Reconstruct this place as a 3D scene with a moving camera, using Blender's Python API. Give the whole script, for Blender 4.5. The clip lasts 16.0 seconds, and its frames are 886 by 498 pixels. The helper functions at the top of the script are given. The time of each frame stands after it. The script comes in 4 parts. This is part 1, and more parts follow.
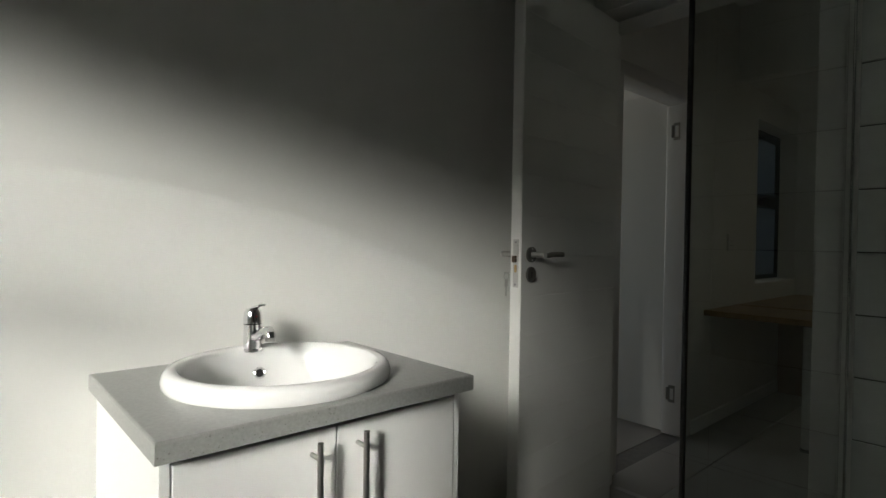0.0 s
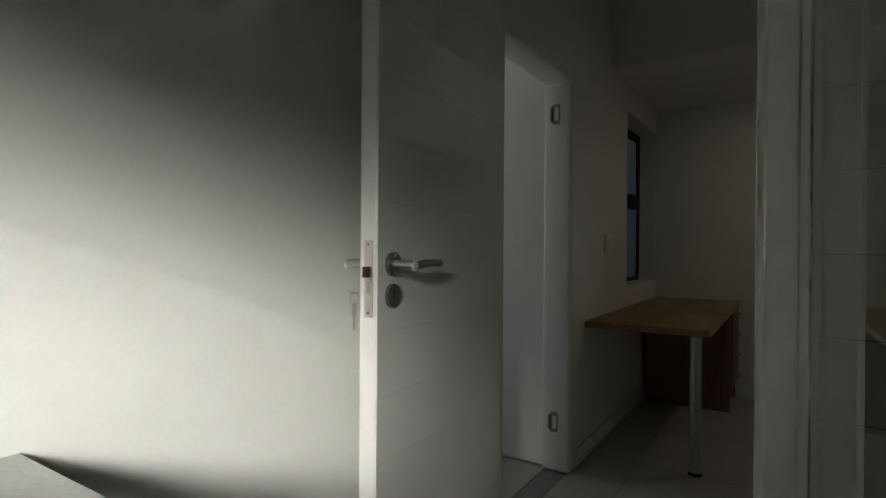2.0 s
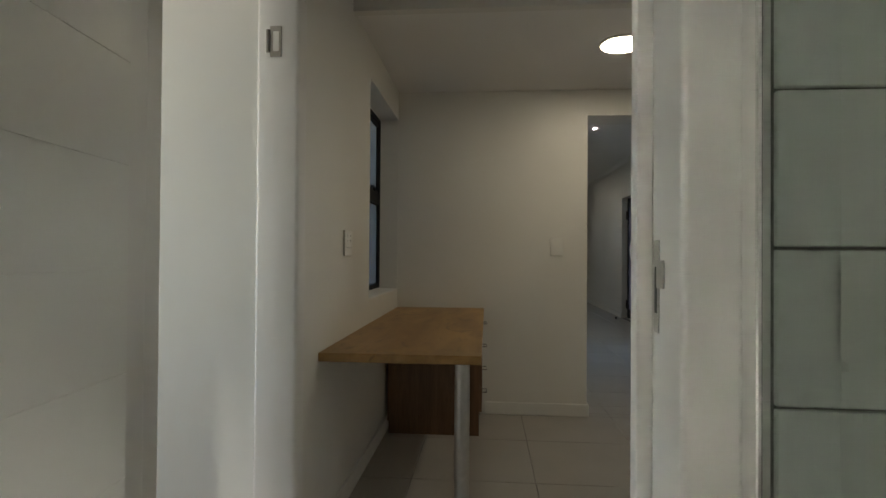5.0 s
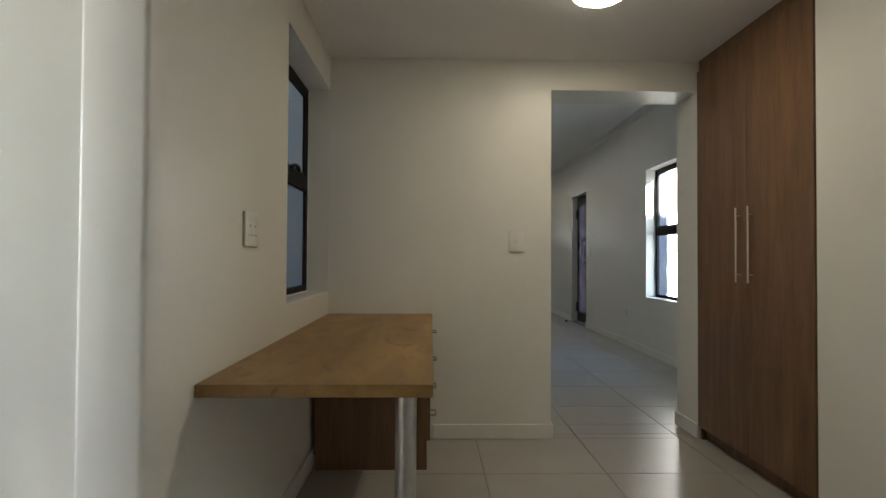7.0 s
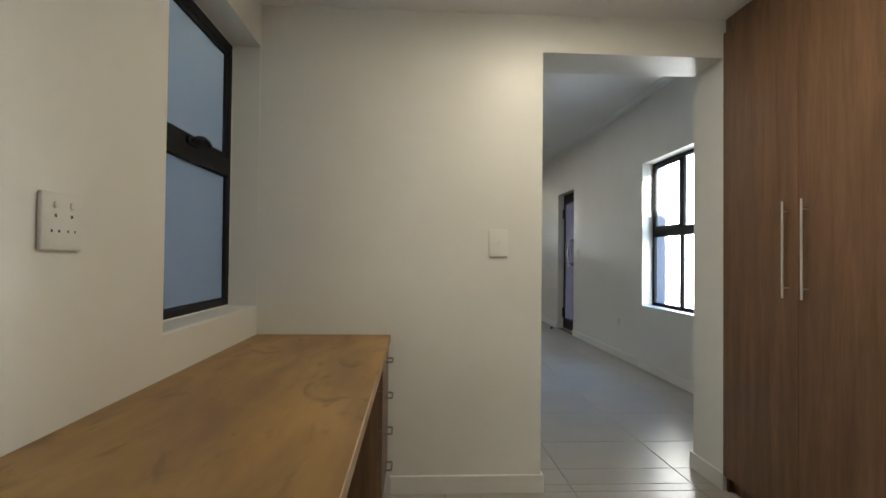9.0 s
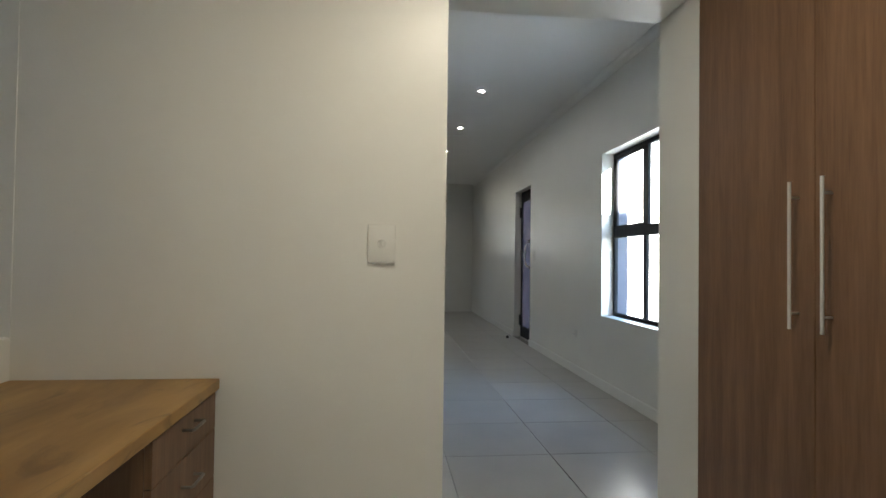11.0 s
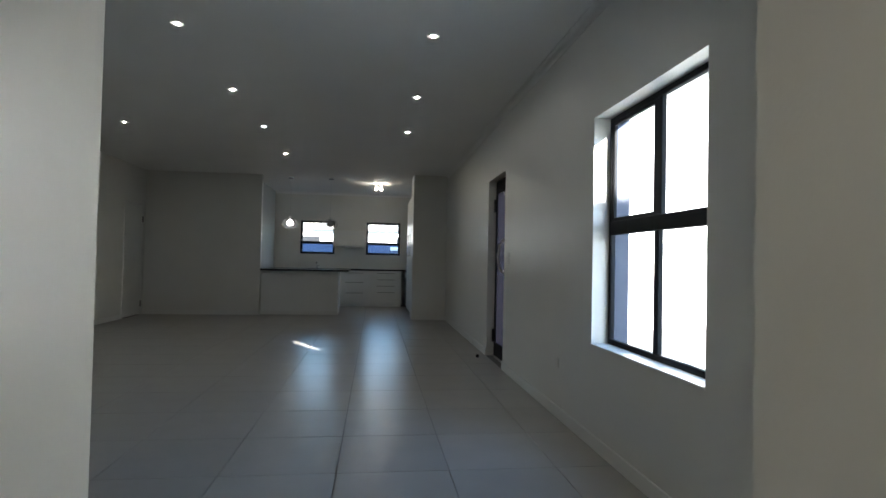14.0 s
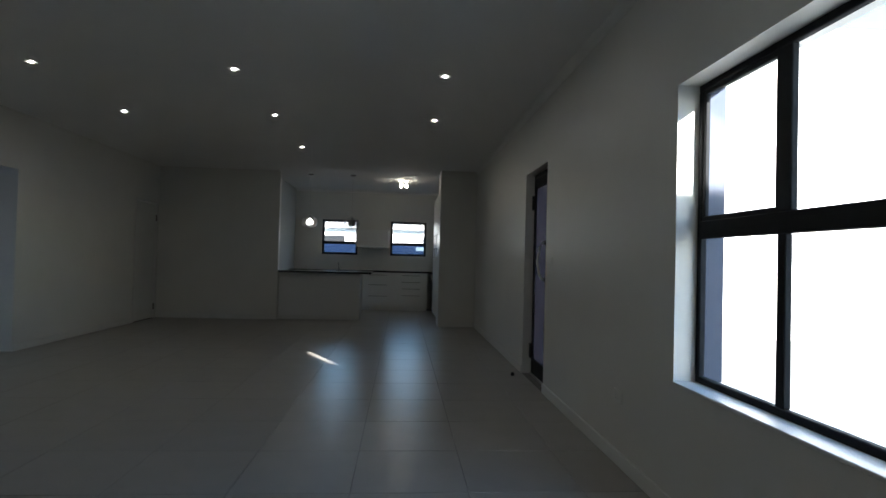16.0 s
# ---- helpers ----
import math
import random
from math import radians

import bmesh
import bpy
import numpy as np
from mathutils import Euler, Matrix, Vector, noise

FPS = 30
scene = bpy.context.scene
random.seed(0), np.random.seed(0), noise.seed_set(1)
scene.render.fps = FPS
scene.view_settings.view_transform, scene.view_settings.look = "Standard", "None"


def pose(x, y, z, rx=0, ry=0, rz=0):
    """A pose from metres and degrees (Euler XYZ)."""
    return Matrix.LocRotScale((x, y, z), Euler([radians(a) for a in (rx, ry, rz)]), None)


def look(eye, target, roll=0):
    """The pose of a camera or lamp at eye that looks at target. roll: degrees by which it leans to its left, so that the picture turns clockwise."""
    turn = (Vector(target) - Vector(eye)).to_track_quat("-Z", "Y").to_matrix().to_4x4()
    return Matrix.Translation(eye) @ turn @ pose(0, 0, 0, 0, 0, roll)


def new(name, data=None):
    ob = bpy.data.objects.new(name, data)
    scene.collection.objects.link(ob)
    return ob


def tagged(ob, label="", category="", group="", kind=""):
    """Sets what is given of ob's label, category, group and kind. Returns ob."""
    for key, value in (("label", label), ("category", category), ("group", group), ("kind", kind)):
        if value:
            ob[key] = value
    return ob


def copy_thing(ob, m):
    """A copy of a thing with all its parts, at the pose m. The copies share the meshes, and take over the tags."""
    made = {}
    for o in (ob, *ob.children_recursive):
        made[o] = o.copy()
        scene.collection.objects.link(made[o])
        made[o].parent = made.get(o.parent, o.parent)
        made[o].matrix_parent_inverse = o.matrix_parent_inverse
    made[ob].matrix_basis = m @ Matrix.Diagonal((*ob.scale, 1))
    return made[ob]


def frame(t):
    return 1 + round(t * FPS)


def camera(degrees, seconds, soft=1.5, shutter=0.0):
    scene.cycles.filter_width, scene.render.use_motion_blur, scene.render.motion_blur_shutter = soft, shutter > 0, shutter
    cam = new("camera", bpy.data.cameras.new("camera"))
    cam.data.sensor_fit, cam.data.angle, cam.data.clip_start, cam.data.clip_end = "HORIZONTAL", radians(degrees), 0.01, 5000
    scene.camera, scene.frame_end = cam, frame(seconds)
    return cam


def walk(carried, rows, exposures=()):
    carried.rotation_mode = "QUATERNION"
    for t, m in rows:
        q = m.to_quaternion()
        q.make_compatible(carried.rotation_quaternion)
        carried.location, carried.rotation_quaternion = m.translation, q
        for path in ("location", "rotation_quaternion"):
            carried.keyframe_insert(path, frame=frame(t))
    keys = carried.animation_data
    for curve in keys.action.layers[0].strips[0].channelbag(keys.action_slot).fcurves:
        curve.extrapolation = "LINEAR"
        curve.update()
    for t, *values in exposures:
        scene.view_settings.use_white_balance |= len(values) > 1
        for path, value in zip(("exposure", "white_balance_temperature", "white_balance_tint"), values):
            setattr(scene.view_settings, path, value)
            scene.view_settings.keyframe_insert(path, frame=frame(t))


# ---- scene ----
cam = camera(78.6, 16.0)
PATH = [
    (0, (1.378, -5.164, 1.115), (-0.108, -3.826, 1.088), 0.9),
    (0.5, (1.272, -5.04, 1.113), (-0.123, -3.607, 1.099), 0.4),
    (1, (1.151, -4.881, 1.112), (-0.167, -3.377, 1.096), 0.6),
    (1.5, (1.023, -4.744, 1.11), (-0.208, -3.168, 1.094), 0.6),
    (2, (0.922, -4.62, 1.113), (-0.159, -2.938, 1.106), 0.4),
    (2.5, (0.859, -4.444, 1.114), (-0.063, -2.669, 1.113), 0.3),
    (3, (0.8, -4.267, 1.113), (0.008, -2.43, 1.119), 0.0),
    (3.5, (0.711, -4.106, 1.123), (0.105, -2.201, 1.131), 0.2),
    (4, (0.65, -4.012, 1.117), (0.275, -2.047, 1.128), 0.4),
    (4.5, (0.621, -3.898, 1.104), (0.388, -1.912, 1.121), 0.5),
    (5, (0.621, -3.748, 1.091), (0.46, -1.755, 1.112), 0.4),
    (7.3, (0.586, -3.082, 1.045), (0.637, -1.083, 1.085), 0.3),
    (7.5, (0.574, -3.021, 1.045), (0.626, -1.022, 1.087), 0.3),
    (8, (0.567, -2.856, 1.065), (0.626, -0.857, 1.107), 0.5),
    (8.5, (0.627, -2.68, 1.071), (0.707, -0.682, 1.107), 0.6),
    (9, (0.707, -2.495, 1.073), (0.814, -0.499, 1.11), 0.6),
    (9.5, (0.793, -2.32, 1.081), (0.925, -0.325, 1.119), 0.7),
    (10, (0.88, -2.147, 1.088), (1.044, -0.155, 1.127), 0.8),
    (12.5, (1.432, -1.07, 1.113), (1.672, 0.915, 1.155), 0.6),
    (13, (1.49, -0.846, 1.117), (1.73, 1.139, 1.156), 0.8),
    (13.5, (1.541, -0.634, 1.124), (1.789, 1.35, 1.166), 1.1),
    (14, (1.638, -0.436, 1.13), (1.887, 1.548, 1.173), 1.2),
    (14.5, (1.698, -0.252, 1.136), (1.943, 1.733, 1.176), 1.1),
    (15, (1.697, -0.03, 1.143), (1.938, 1.955, 1.186), 1.3),
    (15.5, (1.689, 0.145, 1.155), (1.918, 2.132, 1.2), 1.4),
    (16, (1.69, 0.323, 1.183), (1.841, 2.317, 1.221), 1.5),
]
EXPOSURES = [(0.0, 0.5, 6500, 7), (1.0, 0.72, 6500, 7), (2.0, 1.15, 6500, 7), (2.5, 1.4, 6550, 7), (3.0, 1.6, 6700, 7), (3.5, 1.78, 7000, 8), (4.0, 2.35, 6950, 8), (5.0, 2.98, 6850, 8), (7.5, 3.72, 6700, 8), (8.5, 4.03, 6600, 8), (10.0, 4.22, 6450, 8), (12.5, 3.68, 6350, 8), (13.0, 3.52, 6350, 8), (13.5, 3.35, 6300, 8), (14.0, 3.38, 6250, 8), (14.5, 3.3, 6200, 8), (15.2, 3.05, 6200, 8), (16.0, 2.65, 6250, 8)]
walk(cam, [(t, look(eye, target, roll)) for t, eye, target, roll in PATH], EXPOSURES)

# ---- world and large lights ----
SUN = Vector((-1.0, 1.8, -0.776)).normalized()
world = bpy.data.worlds.new("sky")
scene.world = world
world.use_nodes = True
wn = world.node_tree.nodes
sky = wn.new("ShaderNodeTexSky")
sky.sky_type, sky.sun_disc = "NISHITA", False
sky.dust_density, sky.ozone_density = 0.25, 2.2
sky.sun_elevation = math.asin(-SUN.z)
sky.sun_rotation = math.atan2(-SUN.x, -SUN.y)
world.node_tree.links.new(sky.outputs[0], wn["Background"].inputs[0])
wn["Background"].inputs[1].default_value = 0.15


def lamp(name, kind, m, energy, color, **more):
    data = bpy.data.lights.new(name, kind)
    data.energy, data.color = energy, color
    ob = new(name, data)
    ob.matrix_world = m
    return ob


sun = lamp("sun", "SUN", look((0, 0, 30), Vector((0, 0, 30)) + SUN), 4.5, (1.0, 0.95, 0.88))
sun.data.angle = radians(0.5)
# daylight let in by the two panes of the bathroom's obscure window
def beam(name, z0, z1, watts, spread):
    eye = Vector((0.755, -5.887, (z0 + z1) / 2))
    ob = lamp(name, "AREA", look(eye, eye + SUN), watts, (1.0, 0.97, 0.92))
    ob.data.shape, ob.data.size, ob.data.size_y, ob.data.spread = "RECTANGLE", 1.00, z1 - z0, radians(spread)


beam("window_light_upper", 1.36, 1.79, 1.85, 23)
beam("window_light_lower", 0.66, 1.29, 2.2, 13)
side = lamp("side_room_window_light", "AREA", pose(-2.49, -2.4, 1.48, 0, -90, 0), 2.15, (1.0, 0.90, 0.80))
side.data.shape, side.data.size, side.data.size_y = "RECTANGLE", 1.1, 1.15
# added unseen blue fill lamp behind the doorway in the living room's west wall
hall = lamp("passage_fill_light", "AREA", pose(-3.5, 5.02, 1.05, 90, 0, 0), 0.22, (0.42, 0.62, 1.0))
hall.data.shape, hall.data.size, hall.data.size_y = "RECTANGLE", 0.9, 1.3


# ---- materials ----
def mat(name, color, rough=0.5, metal=0.0, spec=0.5, vary=0.0, scale=4.0, bump=0.0, bump_scale=60.0, rand=0.0, emit=0.0, emit_color=None, rough_vary=0.0):
    m = bpy.data.materials.new(name)
    m.use_nodes = True
    nt = m.node_tree
    b = nt.nodes["Principled BSDF"]
    b.inputs["Base Color"].default_value = (*color, 1)
    b.inputs["Roughness"].default_value, b.inputs["Metallic"].default_value = rough, metal
    b.inputs["Specular IOR Level"].default_value = spec
    co = nt.nodes.new("ShaderNodeTexCoord")
    if vary or rand or rough_vary:
        n1 = nt.nodes.new("ShaderNodeTexNoise")
        n1.inputs["Scale"].default_value, n1.inputs["Detail"].default_value = scale, 6
        nt.links.new(co.outputs["Object"], n1.inputs["Vector"])
        hsv = nt.nodes.new("ShaderNodeHueSaturation")
        hsv.inputs["Color"].default_value = (*color, 1)
        mr = nt.nodes.new("ShaderNodeMapRange")
        mr.inputs["From Min"].default_value, mr.inputs["From Max"].default_value = 0.3, 0.7
        mr.inputs["To Min"].default_value, mr.inputs["To Max"].default_value = 1 - vary, 1 + vary
        nt.links.new(n1.outputs["Fac"], mr.inputs["Value"])
        value = mr.outputs["Result"]
        if rand:
            oi = nt.nodes.new("ShaderNodeObjectInfo")
            mr2 = nt.nodes.new("ShaderNodeMapRange")
            mr2.inputs["To Min"].default_value, mr2.inputs["To Max"].default_value = 1 - rand, 1 + rand
            nt.links.new(oi.outputs["Random"], mr2.inputs["Value"])
            mu = nt.nodes.new("ShaderNodeMath")
            mu.operation = "MULTIPLY"
            nt.links.new(value, mu.inputs[0])
            nt.links.new(mr2.outputs["Result"], mu.inputs[1])
            value = mu.outputs[0]
        nt.links.new(value, hsv.inputs["Value"])
        nt.links.new(hsv.outputs["Color"], b.inputs["Base Color"])
        if rough_vary:
            mr3 = nt.nodes.new("ShaderNodeMapRange")
            mr3.inputs["From Min"].default_value, mr3.inputs["From Max"].default_value = 0.3, 0.7
            mr3.inputs["To Min"].default_value, mr3.inputs["To Max"].default_value = rough - rough_vary, rough + rough_vary
            nt.links.new(n1.outputs["Fac"], mr3.inputs["Value"])
            nt.links.new(mr3.outputs["Result"], b.inputs["Roughness"])
    if bump:
        n2 = nt.nodes.new("ShaderNodeTexNoise")
        n2.inputs["Scale"].default_value, n2.inputs["Detail"].default_value = bump_scale, 5
        nt.links.new(co.outputs["Object"], n2.inputs["Vector"])
        bp = nt.nodes.new("ShaderNodeBump")
        bp.inputs["Strength"].default_value, bp.inputs["Distance"].default_value = bump, 0.004
        nt.links.new(n2.outputs["Fac"], bp.inputs["Height"])
        nt.links.new(bp.outputs["Normal"], b.inputs["Normal"])
    if emit:
        b.inputs["Emission Color"].default_value = (*(emit_color or color), 1)
        b.inputs["Emission Strength"].default_value = emit
    return m


def wood(name, dark, light, rough=0.45, along="Y", stretch=9.0, knots=0.0, scale=3.0, fine=0.35):
    m = bpy.data.materials.new(name)
    m.use_nodes = True
    nt = m.node_tree
    b = nt.nodes["Principled BSDF"]
    co = nt.nodes.new("ShaderNodeTexCoord")
    mp = nt.nodes.new("ShaderNodeMapping")
    mp.inputs["Scale"].default_value = [1.0 if a == along else stretch for a in "XYZ"]
    nt.links.new(co.outputs["Object"], mp.inputs["Vector"])
    n1 = nt.nodes.new("ShaderNodeTexNoise")
    n1.inputs["Scale"].default_value, n1.inputs["Detail"].default_value, n1.inputs["Distortion"].default_value = scale, 9, 0.6
    nt.links.new(mp.outputs["Vector"], n1.inputs["Vector"])
    n2 = nt.nodes.new("ShaderNodeTexNoise")
    n2.inputs["Scale"].default_value, n2.inputs["Detail"].default_value = scale * 7, 4
    nt.links.new(mp.outputs["Vector"], n2.inputs["Vector"])
    mix = nt.nodes.new("ShaderNodeMix")
    mix.data_type = "FLOAT"
    mix.inputs[0].default_value = fine
    nt.links.new(n1.outputs["Fac"], mix.inputs[2])
    nt.links.new(n2.outputs["Fac"], mix.inputs[3])
    ramp = nt.nodes.new("ShaderNodeValToRGB")
    ramp.color_ramp.elements[0].position, ramp.color_ramp.elements[1].position = 0.34, 0.66
    ramp.color_ramp.elements[0].color, ramp.color_ramp.elements[1].color = (*dark, 1), (*light, 1)
    nt.links.new(mix.outputs[0], ramp.inputs["Fac"])
    out = ramp.outputs["Color"]
    if knots:
        mp2 = nt.nodes.new("ShaderNodeMapping")
        mp2.inputs["Scale"].default_value = [1.0 if a == along else 2.6 for a in "XYZ"]
        nt.links.new(co.outputs["Object"], mp2.inputs["Vector"])
        n3 = nt.nodes.new("ShaderNodeTexNoise")
        n3.inputs["Scale"].default_value, n3.inputs["Detail"].default_value, n3.inputs["Distortion"].default_value = 3.4, 5, 1.6
        nt.links.new(mp2.outputs["Vector"], n3.inputs["Vector"])
        mr = nt.nodes.new("ShaderNodeMapRange")
        mr.inputs["From Min"].default_value, mr.inputs["From Max"].default_value = 0.57, 0.70
        mr.inputs["To Max"].default_value = knots
        nt.links.new(n3.outputs["Fac"], mr.inputs["Value"])
        mx = nt.nodes.new("ShaderNodeMix")
        mx.data_type = "RGBA"
        mx.inputs[7].default_value = (*[c * 0.42 for c in dark], 1)
        nt.links.new(mr.outputs["Result"], mx.inputs[0])
        nt.links.new(out, mx.inputs[6])
        out = mx.outputs[2]
    nt.links.new(out, b.inputs["Base Color"])
    b.inputs["Roughness"].default_value = rough
    bp = nt.nodes.new("ShaderNodeBump")
    bp.inputs["Strength"].default_value, bp.inputs["Distance"].default_value = 0.12, 0.002
    nt.links.new(mix.outputs[0], bp.inputs["Height"])
    nt.links.new(bp.outputs["Normal"], b.inputs["Normal"])
    return m


def glass(name, color=(0.95, 0.98, 0.97), rough=0.0, base=0.045, haze=0.0):
    """A pane: clear see-through, with a mirror-like gloss that grows towards grazing."""
    m = bpy.data.materials.new(name)
    m.use_nodes = True
    nt = m.node_tree
    nt.nodes.remove(nt.nodes["Principled BSDF"])
    out = nt.nodes["Material Output"]
    tr, gl, lw, mx = (nt.nodes.new(k) for k in ("ShaderNodeBsdfTransparent", "ShaderNodeBsdfGlossy", "ShaderNodeLayerWeight", "ShaderNodeMixShader"))
    tr.inputs["Color"].default_value = (*color, 1)
    gl.inputs["Roughness"].default_value = rough
    lw.inputs["Blend"].default_value = 0.5
    pw, ma = nt.nodes.new("ShaderNodeMath"), nt.nodes.new("ShaderNodeMath")
    pw.operation, ma.operation = "POWER", "MULTIPLY_ADD"
    pw.inputs[1].default_value = 5.0
    ma.inputs[1].default_value, ma.inputs[2].default_value = 1 - base, base
    nt.links.new(lw.outputs["Facing"], pw.inputs[0])
    nt.links.new(pw.outputs[0], ma.inputs[0])
    nt.links.new(ma.outputs[0], mx.inputs[0])
    nt.links.new(tr.outputs[0], mx.inputs[1])
    if haze:
        tl, hz = nt.nodes.new("ShaderNodeBsdfTranslucent"), nt.nodes.new("ShaderNodeMixShader")
        tl.inputs["Color"].default_value = (0.9, 0.9, 0.9, 1)
        hz.inputs[0].default_value = haze
        nt.links.new(tr.outputs[0], hz.inputs[1])
        nt.links.new(tl.outputs[0], hz.inputs[2])
        nt.links.new(hz.outputs[0], mx.inputs[1])
    nt.links.new(gl.outputs[0], mx.inputs[2])
    nt.links.new(mx.outputs[0], out.inputs["Surface"])
    return m


PAINT = mat("wall_paint", (0.74, 0.73, 0.69), 0.37, vary=0.035, scale=1.3, bump=0.10, bump_scale=120, rough_vary=0.05)
PAINT_BATH = mat("bathroom_wall_paint", (0.70, 0.70, 0.67), 0.5, vary=0.02, scale=1.5, bump=0.08, bump_scale=120)
CEILING = mat("ceiling_paint", (0.84, 0.83, 0.81), 0.7, vary=0.02, scale=1.0, bump=0.05, bump_scale=90)
TRIM = mat("trim_paint", (0.76, 0.755, 0.725), 0.35, vary=0.02, scale=5, bump=0.03)
DOOR = mat("door_paint", (0.74, 0.74, 0.71), 0.38, vary=0.02, scale=3, bump=0.05, bump_scale=30)
FRAME = mat("frame_enamel", (0.74, 0.73, 0.71), 0.42, vary=0.02, scale=3)
FLOOR_TILE = mat("porcelain_floor_tile", (0.37, 0.352, 0.322), 0.28, spec=0.26, vary=0.045, scale=3.5, rand=0.035)
GROUT = mat("floor_grout", (0.20, 0.19, 0.18), 0.9, vary=0.1, scale=30)
WALL_TILE = mat("glazed_wall_tile", (0.56, 0.585, 0.565), 0.22, vary=0.07, scale=7, bump=0.04, bump_scale=25, rand=0.03)
WALL_GROUT = mat("dark_wall_grout", (0.10, 0.10, 0.10), 0.9, vary=0.1, scale=30)
CHROME = mat("chrome", (0.80, 0.80, 0.81), 0.08, 1.0)
STEEL = mat("brushed_steel", (0.52, 0.51, 0.49), 0.32, 1.0, vary=0.06, scale=40)
DARK_STEEL = mat("satin_nickel", (0.30, 0.29, 0.27), 0.35, 1.0, vary=0.08, scale=30)
BRIGHT = mat("satin_steel", (0.72, 0.71, 0.69), 0.4, 0.8)
BRASS = mat("worn_brass", (0.48, 0.33, 0.16), 0.35, 1.0, vary=0.1, scale=40)
BRONZE = mat("dark_bronze", (0.07, 0.045, 0.03), 0.4, 0.8)
HANDLE = mat("dark_handle_metal", (0.20, 0.194, 0.18), 0.35, 0.9, vary=0.08, scale=30)
# outside plaster with the blue of open shade mixed into its base colour
BLUE_SHADE_WALL = mat("blue_shade_wall_plaster", (0.055, 0.080, 0.15), 0.85, vary=0.06, scale=1.2, bump=0.2, bump_scale=50)
BLACK = mat("black_rubber", (0.015, 0.015, 0.015), 0.6)
ALU = mat("charcoal_aluminium", (0.022, 0.023, 0.026), 0.72, 0.0, 0.12, vary=0.1, scale=12)
CERAMIC = mat("white_ceramic", (0.70, 0.70, 0.685), 0.08, vary=0.01, scale=3)
STONE = mat("speckled_grey_stone", (0.275, 0.28, 0.265), 0.3, vary=0.10, scale=160, bump=0.02)
CABINET = mat("white_cabinet_board", (0.78, 0.78, 0.76), 0.32, vary=0.015, scale=3)
GRANITE = mat("black_granite", (0.02, 0.02, 0.021), 0.12, vary=0.4, scale=120)
OAK = wood("rustic_oak_board", (0.21, 0.112, 0.032), (0.38, 0.222, 0.070), 0.42, "Y", 4.2, knots=0.6, scale=1.9, fine=0.16)
WALNUT = wood("brown_cupboard_board", (0.105, 0.052, 0.024), (0.20, 0.108, 0.055), 0.40, "Z", 14.0, scale=1.7)
GLASS = glass("window_glass")
OBSCURE = mat("obscure_glass", (0.8, 0.82, 0.82), 0.3)
def frosted(name, color, gloss=0.07):
    m = bpy.data.materials.new(name)
    m.use_nodes = True
    nt = m.node_tree
    nt.nodes.remove(nt.nodes["Principled BSDF"])
    tl, gl, mx, nz, bp, co = (nt.nodes.new(k) for k in ("ShaderNodeBsdfTranslucent", "ShaderNodeBsdfGlossy", "ShaderNodeMixShader", "ShaderNodeTexNoise", "ShaderNodeBump", "ShaderNodeTexCoord"))
    tl.inputs["Color"].default_value = (*color, 1)
    gl.inputs["Roughness"].default_value = 0.25
    nz.inputs["Scale"].default_value = 140
    bp.inputs["Strength"].default_value = 0.15
    mx.inputs[0].default_value = gloss
    nt.links.new(co.outputs["Object"], nz.inputs["Vector"])
    nt.links.new(nz.outputs["Fac"], bp.inputs["Height"])
    nt.links.new(bp.outputs["Normal"], gl.inputs["Normal"])
    nt.links.new(tl.outputs[0], mx.inputs[1])
    nt.links.new(gl.outputs[0], mx.inputs[2])
    nt.links.new(mx.outputs[0], nt.nodes["Material Output"].inputs["Surface"])
    return m


FROSTED = frosted("frosted_window_glass", (0.200, 0.186, 0.180))
SHOWER_GLASS = glass("shower_glass", (0.70, 0.75, 0.72), base=0.06)
DOOR_GLASS = frosted("door_glass", (0.010, 0.009, 0.0118), 0.03)
GLOBE = glass("globe_glass", (0.90, 0.91, 0.93), base=0.10, haze=0.07)
PLASTIC = mat("white_plastic", (0.74, 0.735, 0.70), 0.34, vary=0.01, scale=8)
SLOT = mat("dark_slot", (0.03, 0.03, 0.03), 0.6)
LED = mat("downlight_led", (1, 1, 1), 0.5, emit=52.0, emit_color=(1.0, 0.96, 0.90))
DOME = mat("lit_opal_dome", (0.9, 0.9, 0.88), 0.3, emit=5.7, emit_color=(1.0, 0.885, 0.70))
BULB = mat("lit_bulb", (1, 1, 1), 0.4, emit=7.0, emit_color=(1.0, 0.88, 0.70))
FROST = mat("frosted_lamp_glass", (0.9, 0.9, 0.9), 0.3, emit=0.8, emit_color=(1.0, 0.95, 0.88))
EXT_WALL = mat("exterior_plaster", (0.66, 0.65, 0.63), 0.85, vary=0.05, scale=1.2, bump=0.2, bump_scale=50)
PAVING = mat("pale_paving", (0.34, 0.325, 0.30), 0.85, vary=0.1, scale=0.7, bump=0.2, bump_scale=14)
ROOF_TILE = mat("roof_tile", (0.38, 0.37, 0.35), 0.8, vary=0.12, scale=9)


# ---- mesh helpers ----
def part(name, bm, material, parent=None, label="", smooth=False):
    me = bpy.data.meshes.new(name)
    bmesh.ops.recalc_face_normals(bm, faces=bm.faces)
    bm.to_mesh(me)
    bm.free()
    me.materials.append(material)
    if smooth:
        for p in me.polygons:
            p.use_smooth = True
        me.set_sharp_from_angle(angle=radians(38))
    ob = new(name, me)
    if parent:
        ob.parent = parent
    if label:
        ob["label"] = label
    return ob


def thing(name, label, category, at=(0, 0, 0), group="", kind=""):
    ob = new(name)
    ob.location = at
    ob.empty_display_size = 0.1
    return tagged(ob, label, category, group, kind)


